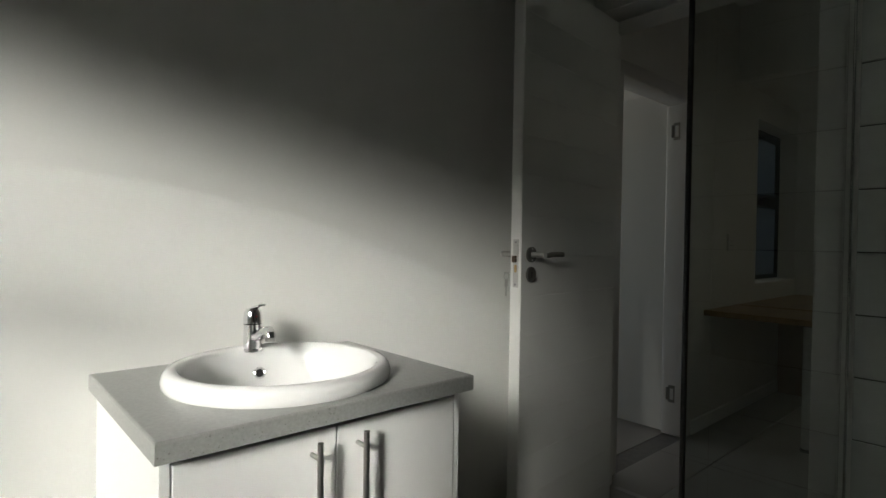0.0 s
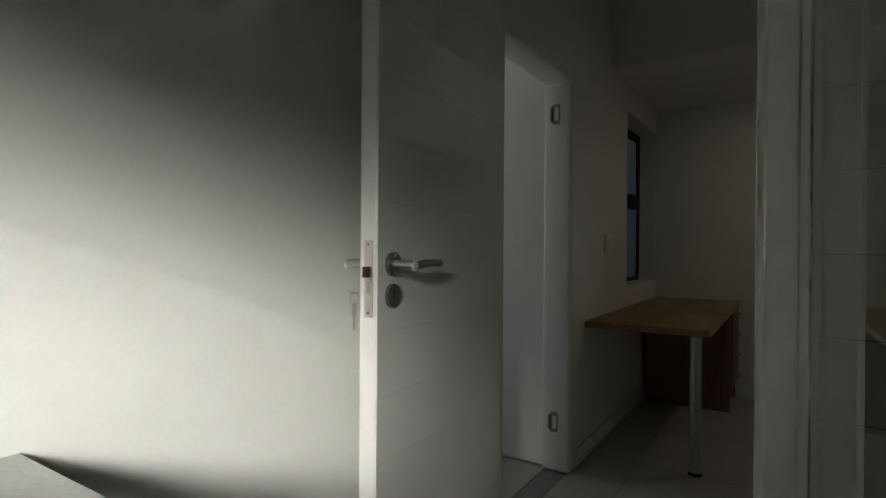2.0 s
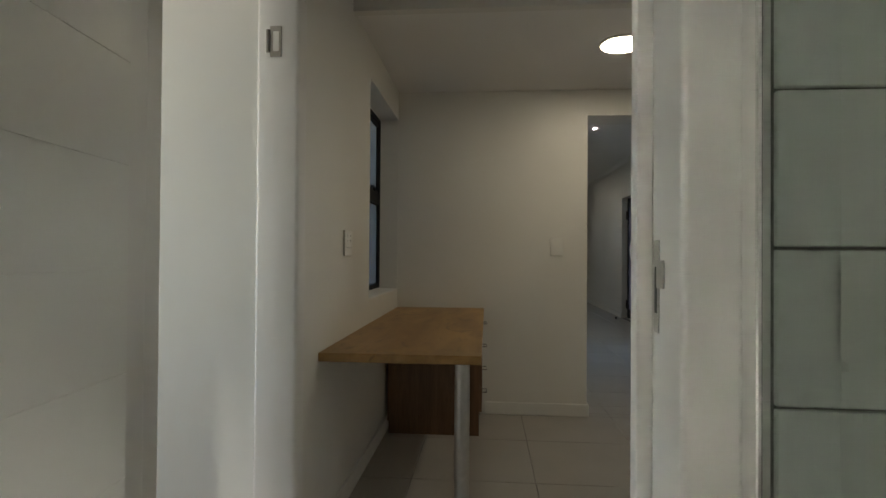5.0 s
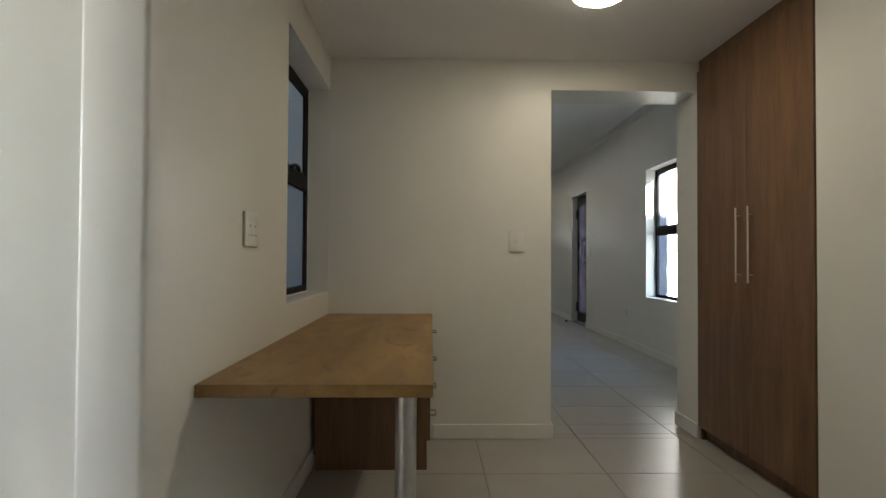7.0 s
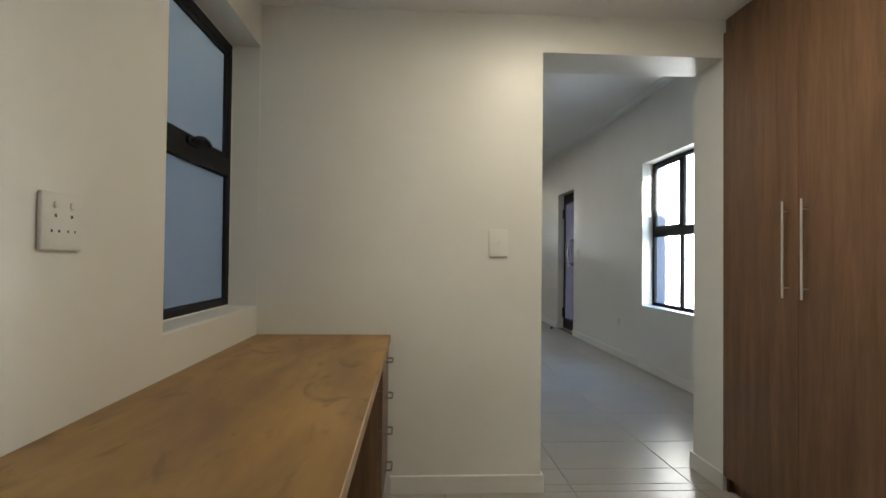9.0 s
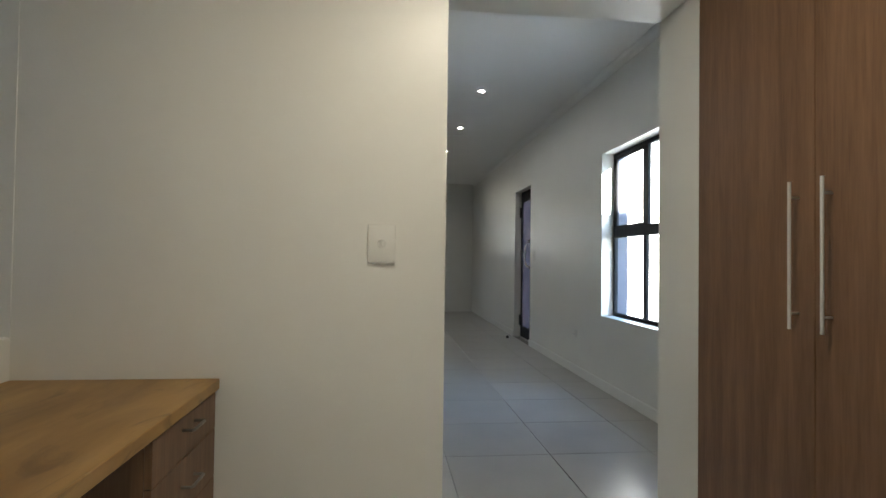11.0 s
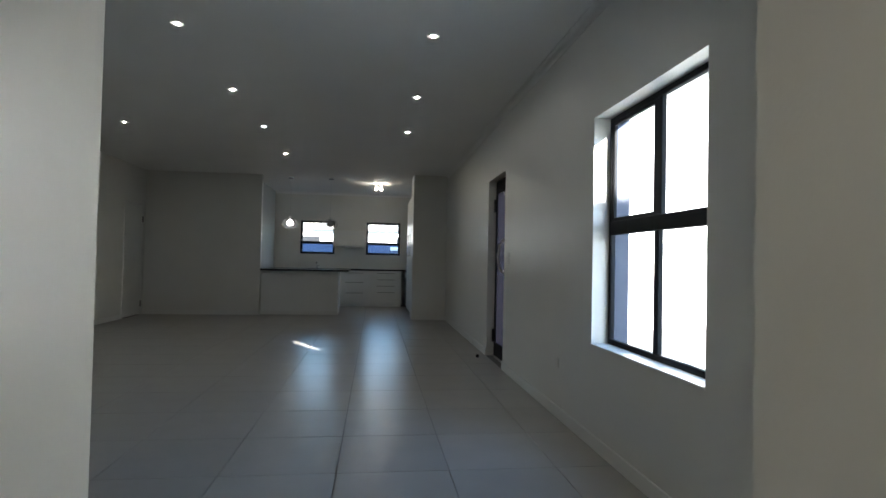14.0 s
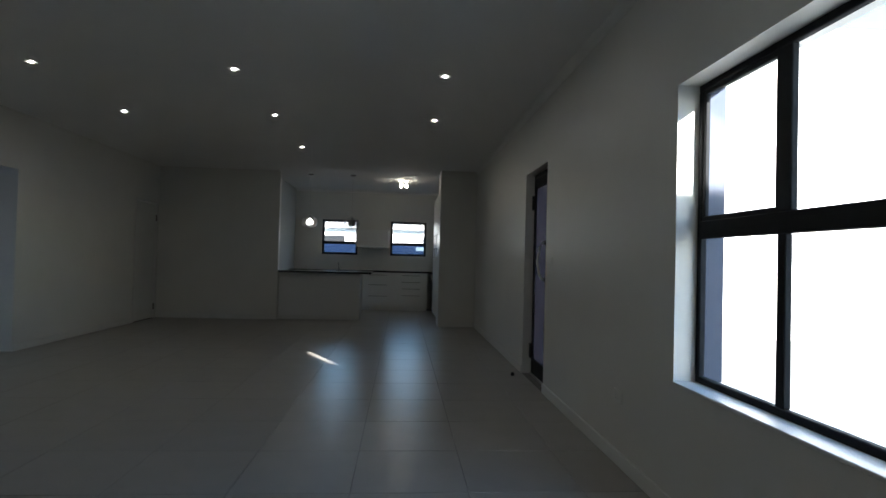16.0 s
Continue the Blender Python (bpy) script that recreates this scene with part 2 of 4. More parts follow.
def box(bm, x0, x1, y0, y1, z0, z1, bevel=0.0, seg=2):
    made = bmesh.ops.create_cube(bm, size=1, matrix=Matrix.Translation(((x0 + x1) / 2, (y0 + y1) / 2, (z0 + z1) / 2)) @ Matrix.Diagonal((abs(x1 - x0), abs(y1 - y0), abs(z1 - z0), 1)))
    if bevel:
        vs = set(made["verts"])
        es = [e for e in bm.edges if e.verts[0] in vs and e.verts[1] in vs]
        bmesh.ops.bevel(bm, geom=es, offset=bevel, segments=seg, profile=0.5, affect="EDGES")
    return bm


def block(x0, x1, y0, y1, z0, z1, bevel=0.0, seg=2):
    return box(bmesh.new(), x0, x1, y0, y1, z0, z1, bevel, seg)


def rod(bm, a, b, r, r2=None, seg=20, caps=True):
    a, b = Vector(a), Vector(b)
    way = b - a
    m = Matrix.Translation((a + b) / 2) @ way.to_track_quat("Z", "Y").to_matrix().to_4x4()
    bmesh.ops.create_cone(bm, cap_ends=caps, segments=seg, radius1=r, radius2=r if r2 is None else r2, depth=way.length, matrix=m)
    return bm


def tube(points, r, seg=14, flat=1.0):
    """A bent round bar through the points."""
    bm = bmesh.new()
    pts = [Vector(p) for p in points]
    rings = []
    up = Vector((0, 0, 1))
    for i, p in enumerate(pts):
        way = (pts[min(i + 1, len(pts) - 1)] - pts[max(i - 1, 0)]).normalized()
        side = way.cross(up if abs(way.z) < 0.95 else Vector((1, 0, 0))).normalized()
        top = side.cross(way).normalized()
        rings.append([bm.verts.new(p + r * (math.cos(k * math.tau / seg) * side + flat * math.sin(k * math.tau / seg) * top)) for k in range(seg)])
    for r0, r1 in zip(rings, rings[1:]):
        for k in range(seg):
            bm.faces.new((r0[k], r0[(k + 1) % seg], r1[(k + 1) % seg], r1[k]))
    bm.faces.new(rings[0])
    bm.faces.new(rings[-1])
    return bm


def lathe(rings, seg=40, sx=1.0, sy=1.0, close=False):
    """A turned body: rings of (radius, z), squeezed by sx and sy."""
    bm = bmesh.new()
    loops = []
    for r, z in rings:
        if r < 1e-5:
            loops.append([bm.verts.new((0, 0, z))] * seg)
        else:
            loops.append([bm.verts.new((r * sx * math.cos(k * math.tau / seg), r * sy * math.sin(k * math.tau / seg), z)) for k in range(seg)])
    for a, b in zip(loops, loops[1:]):
        for k in range(seg):
            quad = list(dict.fromkeys((a[k], a[(k + 1) % seg], b[(k + 1) % seg], b[k])))
            if len(quad) > 2:
                bm.faces.new(quad)
    return bm


def wall(name, axis, at, thick, span, height, holes=(), material=None, label="", z0=0.0):
    """A wall in the plane axis = at .. at + thick, over span, with holes (a0, a1, z0, z1) right through it."""
    bm = bmesh.new()
    cuts = sorted({span[0], span[1], *[v for h in holes for v in h[:2]]})
    for a, b in zip(cuts, cuts[1:]):
        mid = (a + b) / 2
        levels = [z0]
        for h in sorted((h for h in holes if h[0] < mid < h[1]), key=lambda h: h[2]):
            levels += [h[2], h[3]]
        levels.append(height)
        for lo, hi in zip(levels[::2], levels[1::2]):
            if hi - lo > 1e-4:
                if axis == "x":
                    box(bm, at, at + thick, a, b, lo, hi)
                else:
                    box(bm, a, b, at, at + thick, lo, hi)
    bmesh.ops.remove_doubles(bm, verts=bm.verts, dist=1e-5)
    doomed = [f for f in bm.faces if any(g is not f and set(g.verts) == set(f.verts) for g in f.verts[0].link_faces)]
    bmesh.ops.delete(bm, geom=doomed, context="FACES_ONLY")
    ob = part(name, bm, material or PAINT)
    return tagged(ob, label or "painted plaster wall in off-white", "wall", kind="structure")


def slab(name, x0, x1, y0, y1, z0, z1, material, label, category):
    return tagged(part(name, block(x0, x1, y0, y1, z0, z1), material), label, category, kind="structure")


# ---- structure ----
H_LIVING, H_DESK, H_BATH, TOP = 2.744, 2.225, 2.40, 3.15
WIN_E = (1.640, 2.817, 0.630, 2.049)      # living window in the east wall
DOOR_E = (5.155, 6.0, 0.0, 2.10)         # glazed door in the east wall
WIN_W = (-0.920, -0.004, 0.850, 2.031)    # desk window in the west wall
DOOR_W = (-2.85, -1.975, 0.0, 2.0)       # side doorway in the west wall

wall("wall_bathroom_west", "x", -0.12, 0.12, (-6.43, -3.03), TOP, material=PAINT_BATH, label="smooth off-white painted bathroom wall")
wall("wall_desk_west", "x", -0.12, 0.12, (-3.03, -1.25), TOP, [DOOR_W], label="off-white painted wall with a side doorway")
wall("wall_desk_window", "x", -0.23, 0.23, (-1.25, 0.0), TOP, [WIN_W], label="off-white painted wall with a tall window")
wall("wall_bathroom_door", "y", -3.03, 0.13, (0.0, 2.42), TOP, [(0.0, 0.940, 0.0, 2.14)], material=PAINT_BATH, label="painted wall with the bathroom doorway")
wall("wall_bathroom_back", "y", -6.43, 0.23, (0.0, 2.42), TOP, [(0.45, 1.50, 0.82, 2.02)], material=PAINT_BATH, label="off-white bathroom wall with a window")
wall("wall_bathroom_east", "x", 2.30, 0.12, (-6.20, -3.03), TOP, material=PAINT_BATH, label="painted bathroom wall behind the shower")
wall("wall_desk_east", "x", 2.173, 0.127, (-2.90, -0.992), TOP, label="off-white painted wall beside the cupboard")
wall("wall_cupboard_niche", "x", 2.80, 0.12, (-0.992, 0.0), TOP, label="painted wall behind the cupboard")
wall("wall_niche_side", "y", -1.112, 0.12, (2.30, 2.92), TOP, label="painted wall beside the cupboard niche")
wall("wall_opening", "y", 0.0, 0.27, (-2.97, 3.23), TOP, [(1.302, 2.173, 0.0, 2.047)], label="off-white wall with a plain opening into the living room")
wall("wall_living_east", "x", 2.993, 0.237, (0.27, 13.15), TOP, [WIN_E, DOOR_E], label="off-white wall with a large window and a glazed door")
wall("wall_living_west", "x", -2.97, 0.25, (0.27, 10.49), TOP, [(5.90, 6.87, 0.0, 2.09), (9.62, 10.43, 0.0, 2.08)], label="off-white living room wall with a doorway")
wall("wall_living_north", "y", 10.49, 0.12, (-2.97, -0.58), TOP, label="off-white wall beside the kitchen")
wall("wall_kitchen_west", "x", -0.92, 0.12, (10.61, 13.15), TOP, material=mat("semi_gloss_paint", (0.74, 0.73, 0.70), 0.27, vary=0.02, scale=1.5), label="off-white semi-gloss kitchen wall")
KW1, KW2 = (-0.185, 0.645, 1.235, 2.048), (1.412, 2.255, 1.235, 2.043)
wall("wall_kitchen_north", "y", 13.15, 0.25, (-0.92, 3.23), TOP, [KW1, KW2], label="off-white kitchen wall with two windows")
# hidden pier, added only to keep direct sun off the glazed door
wall("wall_pier_sun_block", "y", 4.88, 0.15, (3.23, 3.68), TOP, material=BLUE_SHADE_WALL, label="unseen plastered pier added to shade the glazed door", z0=-0.15)
# the plain room behind the side doorway, and unseen walls added to shade the window
wall("wall_side_room_west", "x", -2.62, 0.12, (-3.4, -1.13), TOP, [(-3.0, -1.8, 0.9, 2.05)], label="plain off-white wall of the side room")
wall("wall_side_room_south", "y", -3.4, 0.12, (-2.5, -0.12), TOP, label="plain off-white wall of the side room")
wall("wall_side_room_north", "y", -1.25, 0.12, (-2.5, -0.23), TOP, label="plain off-white wall of the side room")
wall("wall_sun_block_east", "x", 4.205, 0.25, (-6.43, 0.05), 4.2, material=EXT_WALL, label="unseen plain wall added to shade the living room window", z0=-0.15)
wall("wall_sun_block_north", "y", -0.13, 0.12, (3.23, 4.205), 4.2, material=EXT_WALL, label="unseen plain wall added to shade the living room window", z0=-0.15)

wall("wall_passage_north", "y", 6.87, 0.12, (-4.6, -2.97), TOP, label="plain off-white wall of the passage")
wall("wall_passage_west", "x", -4.72, 0.12, (4.88, 6.99), TOP, label="plain off-white wall of the passage")
wall("wall_passage_south", "y", 4.88, 0.12, (-4.6, -2.97), TOP, label="plain off-white wall of the passage")
slab("ceiling_passage_west", -4.6, -2.97, 5.0, 6.87, 2.4, 2.5, CEILING, "flat white passage ceiling", "ceiling")
slab("floor_passage_west", -4.72, -2.972, 4.88, 6.99, -0.12, -0.002, FLOOR_TILE, "pale grey passage floor", "floor")
wall("wall_behind_door", "x", -3.03, 0.06, (9.5, 10.61), TOP, label="plain wall closing the doorway niche")
slab("ceiling_living", -2.72, 2.993, 0.27, 10.61, H_LIVING, H_LIVING + 0.1, CEILING, "flat white plastered living room ceiling", "ceiling")
slab("ceiling_kitchen", -0.80, 2.993, 10.61, 13.15, H_LIVING, H_LIVING + 0.1, CEILING, "flat white kitchen ceiling", "ceiling")
slab("ceiling_desk", 0.0, 2.80, -1.25, 0.0, H_DESK, H_DESK + 0.1, CEILING, "flat white ceiling over the desk", "ceiling")
slab("ceiling_passage", 0.0, 2.173, -2.90, -1.30, 2.70, 2.80, CEILING, "flat white ceiling near the bathroom", "ceiling")
wall("wall_bulkhead", "y", -1.30, 0.05, (0.0, 2.173), TOP, label="off-white painted fascia of the dropped ceiling", z0=H_DESK - 0.012)
slab("ceiling_bathroom", 0.0, 2.30, -6.20, -3.03, H_BATH, H_BATH + 0.1, CEILING, "flat white bathroom ceiling", "ceiling")
slab("ceiling_side_room", -2.50, -0.12, -3.28, -1.25, 2.4, 2.5, CEILING, "flat white ceiling of the side room", "ceiling")
slab("roof", -3.15, 3.45, -6.6, 13.6, TOP, TOP + 0.2, EXT_WALL, "flat roof over the house", "roof")

slab("floor_base", -2.97, 3.23, -2.90, 13.40, -0.12, -0.006, GROUT, "grey grout bed under the floor tiles", "floor")
slab("floor_bathroom", -0.12, 2.42, -6.43, -2.90, -0.12, 0.0, FLOOR_TILE, "pale grey bathroom floor", "floor")
slab("floor_side_room", -2.62, -0.12, -3.4, -1.13, -0.12, 0.0 - 0.002, FLOOR_TILE, "pale grey side room floor", "floor")


def skirting(name, x0, x1, y0, y1, h=0.085):
    """A painted skirting with a rounded top edge."""
    ob = part(name, block(x0, x1, y0, y1, 0.0, h, 0.005, 2), TRIM)
    return tagged(ob, "white painted skirting along the wall", "skirting", kind="structure")


S = 0.014
skirting("baseboard_desk_north", 0.61, 1.302 + S, -S, 0.0)
skirting("baseboard_opening_left", 1.302, 1.302 + S, 0.0, 0.27)
skirting("baseboard_opening_right", 2.173 - S, 2.173, -S, 0.27 + S)
skirting("baseboard_desk_west", 0.0, S, -1.95, -S)
skirting("baseboard_desk_east", 2.173 - S, 2.173, -2.90, -0.995)
skirting("baseboard_living_east", 2.993 - S, 2.993, 0.27 + S, 5.155)
skirting("baseboard_living_east_far", 2.993 - S, 2.993, 6.0, 9.80)
skirting("baseboard_living_north", -2.72, -0.58, 10.49 - S, 10.49)
skirting("baseboard_living_west", -2.72, -2.72 + S, 0.27, 5.90)
skirting("baseboard_living_west_far", -2.72, -2.72 + S, 6.87, 9.62)
skirting("baseboard_living_south", -2.72, 1.302, 0.27, 0.27 + S)
skirting("baseboard_living_south_right", 2.173, 2.993 - S, 0.27, 0.27 + S)


def cornice(name, a, b, inward, z=H_LIVING, size=0.055):
    """A coved plaster cornice from a to b."""
    bm = bmesh.new()
    a, b, n = Vector((*a, z)), Vector((*b, z)), Vector((*inward, 0))
    prof = [(0.0, -size), (0.004, -size)] + [(size - (size - 0.006) * math.cos(a), (size - 0.006) * math.sin(a) - size) for a in [radians(9 * k) for k in range(1, 11)]] + [(size, 0.0), (0.0, 0.0)]
    rows = [[bm.verts.new(p + n * u + Vector((0, 0, v))) for u, v in prof] for p in (a, b)]
    for k in range(len(prof)):
        j = (k + 1) % len(prof)
        bm.faces.new((rows[0][k], rows[0][j], rows[1][j], rows[1][k]))
    for r in rows:
        bm.faces.new(r)
    return tagged(part(name, bm, CEILING, smooth=True), "white coved plaster cornice under the ceiling", "cornice", kind="structure")


cornice("trim_cornice_east", (2.993, 0.27), (2.993, 9.80), (-1, 0))
cornice("trim_cornice_kitchen", (-0.80, 13.15), (2.993, 13.15), (0, -1))


# ---- windows and doors ----
def member(name, x0, x1, y0, y1, z0, z1, parent, material=ALU, bevel=0.004, label=""):
    return part(name, block(x0, x1, y0, y1, z0, z1, bevel, 1), material, parent, label)


def sheet(x0, x1, y0, y1, z0, z1):
    """One face of float glass, in the middle plane of the given box."""
    bm = bmesh.new()
    spans = [(x0, x1), (y0, y1), (z0, z1)]
    k = min(range(3), key=lambda n: spans[n][1] - spans[n][0])
    u, v = [n for n in range(3) if n != k]
    vs = []
    for a, b in ((0, 0), (1, 0), (1, 1), (0, 1)):
        co = [0.0, 0.0, 0.0]
        co[k], co[u], co[v] = sum(spans[k]) / 2, spans[u][a], spans[v][b]
        vs.append(bm.verts.new(co))
    bm.faces.new(vs)
    return bm


def pane(name, x0, x1, y0, y1, z0, z1, parent, material=GLASS):
    ob = part(name, sheet(x0, x1, y0, y1, z0, z1), material, parent)
    ob.visible_shadow = False
    return ob


def window_x(name, label, x, y0, y1, z0, z1, f, trans, mull, glazing=None, depth=0.055):
    """An aluminium window in a wall that runs along y, its inside face at x."""
    w = thing(name, label, "window", kind="structure")
    d = depth if x > 0 else -depth
    xa, xb = min(x, x + d), max(x, x + d)
    member("frame_head", xa, xb, y0, y1, z1 - f, z1, w)
    member("frame_bottom", xa, xb, y0, y1, z0, z0 + f, w)
    member("frame_jamb", xa, xb, y0, y0 + f, z0 + f, z1 - f, w)
    member("frame_jamb", xa, xb, y1 - f, y1, z0 + f, z1 - f, w)
    member("transom", xa - 0.004, xb + 0.004, y0 + f, y1 - f, trans[0], trans[1], w)
    xm = xa + 0.016 if x > 0 else xb - 0.018
    rows = [(z0 + f, trans[0]), (trans[1], z1 - f)]
    cols = [(y0 + f, y1 - f)] if not mull else [(y0 + f, mull[0]), (mull[1], y1 - f)]
    for i, (za, zb) in enumerate(rows):
        if mull:
            extra = 0.022 if i else 0.0
            member("mullion", xa, xb, mull[0] - extra, mull[1] + extra / 2, za, zb, w)
        for j, (ya, yb) in enumerate(cols):
            pane("pane", xm - 0.003, xm + 0.003, ya - 0.006, yb + 0.006, za - 0.006, zb + 0.006, w, glazing or GLASS).visible_shadow = bool(glazing)
            if i and (j == len(cols) - 1):
                s = 0.022
                for u0, u1, v0, v1 in ((ya, yb, zb - s, zb), (ya, yb, za, za + s), (ya, ya + s, za + s, zb - s), (yb - s, yb, za + s, zb - s)):
                    member("sash", xa + 0.005, xb - 0.005, u0, u1, v0, v1, w, bevel=0.003)
    return w


win = window_x("window_1", "charcoal aluminium living room window with four panes", 3.098, *WIN_E, 0.034, (1.312, 1.395), (2.215, 2.262), depth=0.03)
bm = block(2.985, 3.098, WIN_E[0], WIN_E[1], WIN_E[2] - 0.012, WIN_E[2] + 0.004, 0.004)
# grey plaster; the sky-blue shade on the reveal is put into its colour
part("outer_reveal", block(3.129, 3.231, WIN_E[1] - 0.005, WIN_E[1] - 0.001, WIN_E[2] + 0.001, WIN_E[3] - 0.001), mat("shade_blue_reveal_plaster", (0.075, 0.088, 0.13), 0.85, vary=0.06, scale=1.5, bump=0.2, bump_scale=50), win, "grey plastered outer reveal with blue shade in its colour")
tagged(part("window_sill_1", bm, TRIM), "white painted sill under the living room window", "sill", kind="structure")

win = window_x("window_2", "charcoal aluminium desk window with a top-hung sash", -0.125, *WIN_W, 0.042, (1.427, 1.507), None, FROSTED, depth=0.038)
for ya, yb, za, zb in ((WIN_W[1] - 0.006, WIN_W[1], 0.854, WIN_W[3]), (WIN_W[0] + 0.006, WIN_W[1] - 0.006, 0.854, 0.860), (WIN_W[0] + 0.006, WIN_W[1] - 0.006, WIN_W[3] - 0.006, WIN_W[3])):
    part("sealant", block(-0.126, -0.120, ya, yb, za, zb, 0.0015, 1), TRIM, win, "white sealant bead")
part("window_stay", tube([(-0.122, -0.475, 1.492), (-0.100, -0.472, 1.502), (-0.092, -0.455, 1.511), (-0.089, -0.42, 1.516), (-0.090, -0.38, 1.513), (-0.094, -0.345, 1.504)], 0.011, 10, 0.75), ALU, win, "black sash handle", True)
member("stay_plate", -0.122, -0.108, -0.50, -0.40, 1.484, 1.514, win)
tagged(part("window_sill_2", block(-0.125, -0.003, WIN_W[0], WIN_W[1], 0.842, 0.854, 0.003), TRIM), "white painted sill above the desk", "sill", kind="structure")


def window_y(name, label, y, x0, x1, z0, z1, f, trans, opaque=None):
    w = thing(name, label, "window", kind="structure")
    ya, yb = y, y + 0.055
    member("frame_head", x0, x1, ya, yb, z1 - f, z1, w)
    member("frame_bottom", x0, x1, ya, yb, z0, z0 + f, w)
    member("frame_jamb", x0, x0 + f, ya, yb, z0 + f, z1 - f, w)
    member("frame_jamb", x1 - f, x1, ya, yb, z0 + f, z1 - f, w)
    member("transom", x0 + f, x1 - f, ya, yb, trans[0], trans[1], w)
    for za, zb in ((z0 + f, trans[0]), (trans[1], z1 - f)):
        ob = pane("pane", x0 + f - 0.006, x1 - f + 0.006, y + 0.024, y + 0.030, za - 0.006, zb + 0.006, w, opaque or GLASS)
        if opaque:
            ob.visible_shadow = True
    return w


window_y("window_3", "dark aluminium kitchen window over the sink", 13.20, *KW1, 0.05, (1.48, 1.545))
window_y("window_4", "dark aluminium kitchen window beside the hood", 13.20, *KW2, 0.05, (1.48, 1.545))
window_y("window_5", "bathroom window with obscure glass", -6.34, 0.45, 1.50, 0.82, 2.02, 0.05, (1.47, 1.53), OBSCURE)

# glazed outside door
gd = thing("door_1", "closed charcoal aluminium door with tall tinted glass", "door", (0, 0, 0), kind="structure")
gy0, gy1, gx = 5.155, 6.0, 3.085
member("frame_head", gx, gx + 0.05, gy0, gy1, 2.055, 2.10, gd)
member("frame_jamb", gx, gx + 0.05, gy0, gy0 + 0.045, 0.0, 2.055, gd)
member("frame_jamb", gx, gx + 0.05, gy1 - 0.040, gy1, 0.0, 2.055, gd)
member("leaf_stile", gx - 0.004, gx + 0.04, gy1 - 0.090, gy1 - 0.043, 0.012, 2.050, gd)
member("leaf_stile", gx - 0.004, gx + 0.04, gy0 + 0.048, gy0 + 0.13, 0.012, 2.050, gd)
member("leaf_top_rail", gx - 0.004, gx + 0.04, gy0 + 0.13, gy1 - 0.098, 1.945, 2.050, gd)
member("leaf_bottom_rail", gx - 0.004, gx + 0.04, gy0 + 0.13, gy1 - 0.098, 0.012, 0.17, gd)
pane("glass_pane", gx + 0.001, gx + 0.007, gy0 + 0.12, gy1 - 0.085, 0.16, 1.955, gd, DOOR_GLASS)
hy = gy0 + 0.30
part("pull_handle", tube([(gx - 0.012, hy, 1.370), (gx - 0.045, hy, 1.367), (gx - 0.072, hy + 0.005, 1.32), (gx - 0.088, hy + 0.010, 1.18), (gx - 0.072, hy + 0.005, 1.06), (gx - 0.045, hy, 1.018), (gx - 0.012, hy, 1.015)], 0.013, 12), BRIGHT, gd, "bowed steel pull handle", True)
for z in (1.370, 1.015):
    part("handle_foot", rod(bmesh.new(), (gx - 0.012, hy, z), (gx - 0.03, hy, z), 0.021), BLACK, gd)
for z in (0.25, 1.80):
    part("hinge", rod(bmesh.new(), (gx - 0.022, gy1 - 0.05, z - 0.075), (gx - 0.022, gy1 - 0.05, z + 0.075), 0.013), BLACK, gd, smooth=True)
tagged(part("doorstep", block(3.07, 3.26, 5.155, 6.0, -0.02, 0.012, 0.004), FLOOR_TILE), "tiled threshold of the outside door", "threshold", kind="structure")


def steel_frame_jamb(parent, x0, x1, y0, y1, z0, z1):
    return part("frame_jamb", block(x0, x1, y0, y1, z0, z1, 0.009, 3), FRAME, parent, smooth=True)


# bathroom doorway: pressed steel frame, its rebate towards the bathroom
fb = thing("door_frame_bathroom", "white enamelled steel door frame of the bathroom", "door frame", kind="structure")
for x0, x1, s0, s1 in ((0.865, 0.940, 0.841, 0.869), (0.0, 0.060, 0.040, 0.058)):
    steel_frame_jamb(fb, x0, x1, -3.048, -2.892, 0.0, 2.140)
    part("door_stop", block(s0, s1, -2.928, -2.894, 0.0, 2.08, 0.006, 2), FRAME, fb, smooth=True)
part("frame_head", block(0.060, 0.865, -3.047, -2.893, 2.070, 2.139, 0.009, 3), FRAME, fb, smooth=True)
part("frame_edge", block(0.937, 0.967, -3.036, -3.022, 0.0, 2.40, 0.004, 2), FRAME, fb)
strike = part("strike_plate", block(0.8625, 0.8645, -2.962, -2.942, 0.982, 1.114, 0.0008, 1), STEEL, fb, "steel strike plate")
part("strike_lip", block(0.8600, 0.8640, -2.985, -2.960, 1.046, 1.085, 0.001, 1), STEEL, strike)
part("latch_hole", block(0.8618, 0.8630, -2.957, -2.947, 1.010, 1.076), SLOT, strike)
part("threshold_strip", block(0.088, 0.841, -2.93, -2.90, -0.004, 0.003), STEEL, fb)


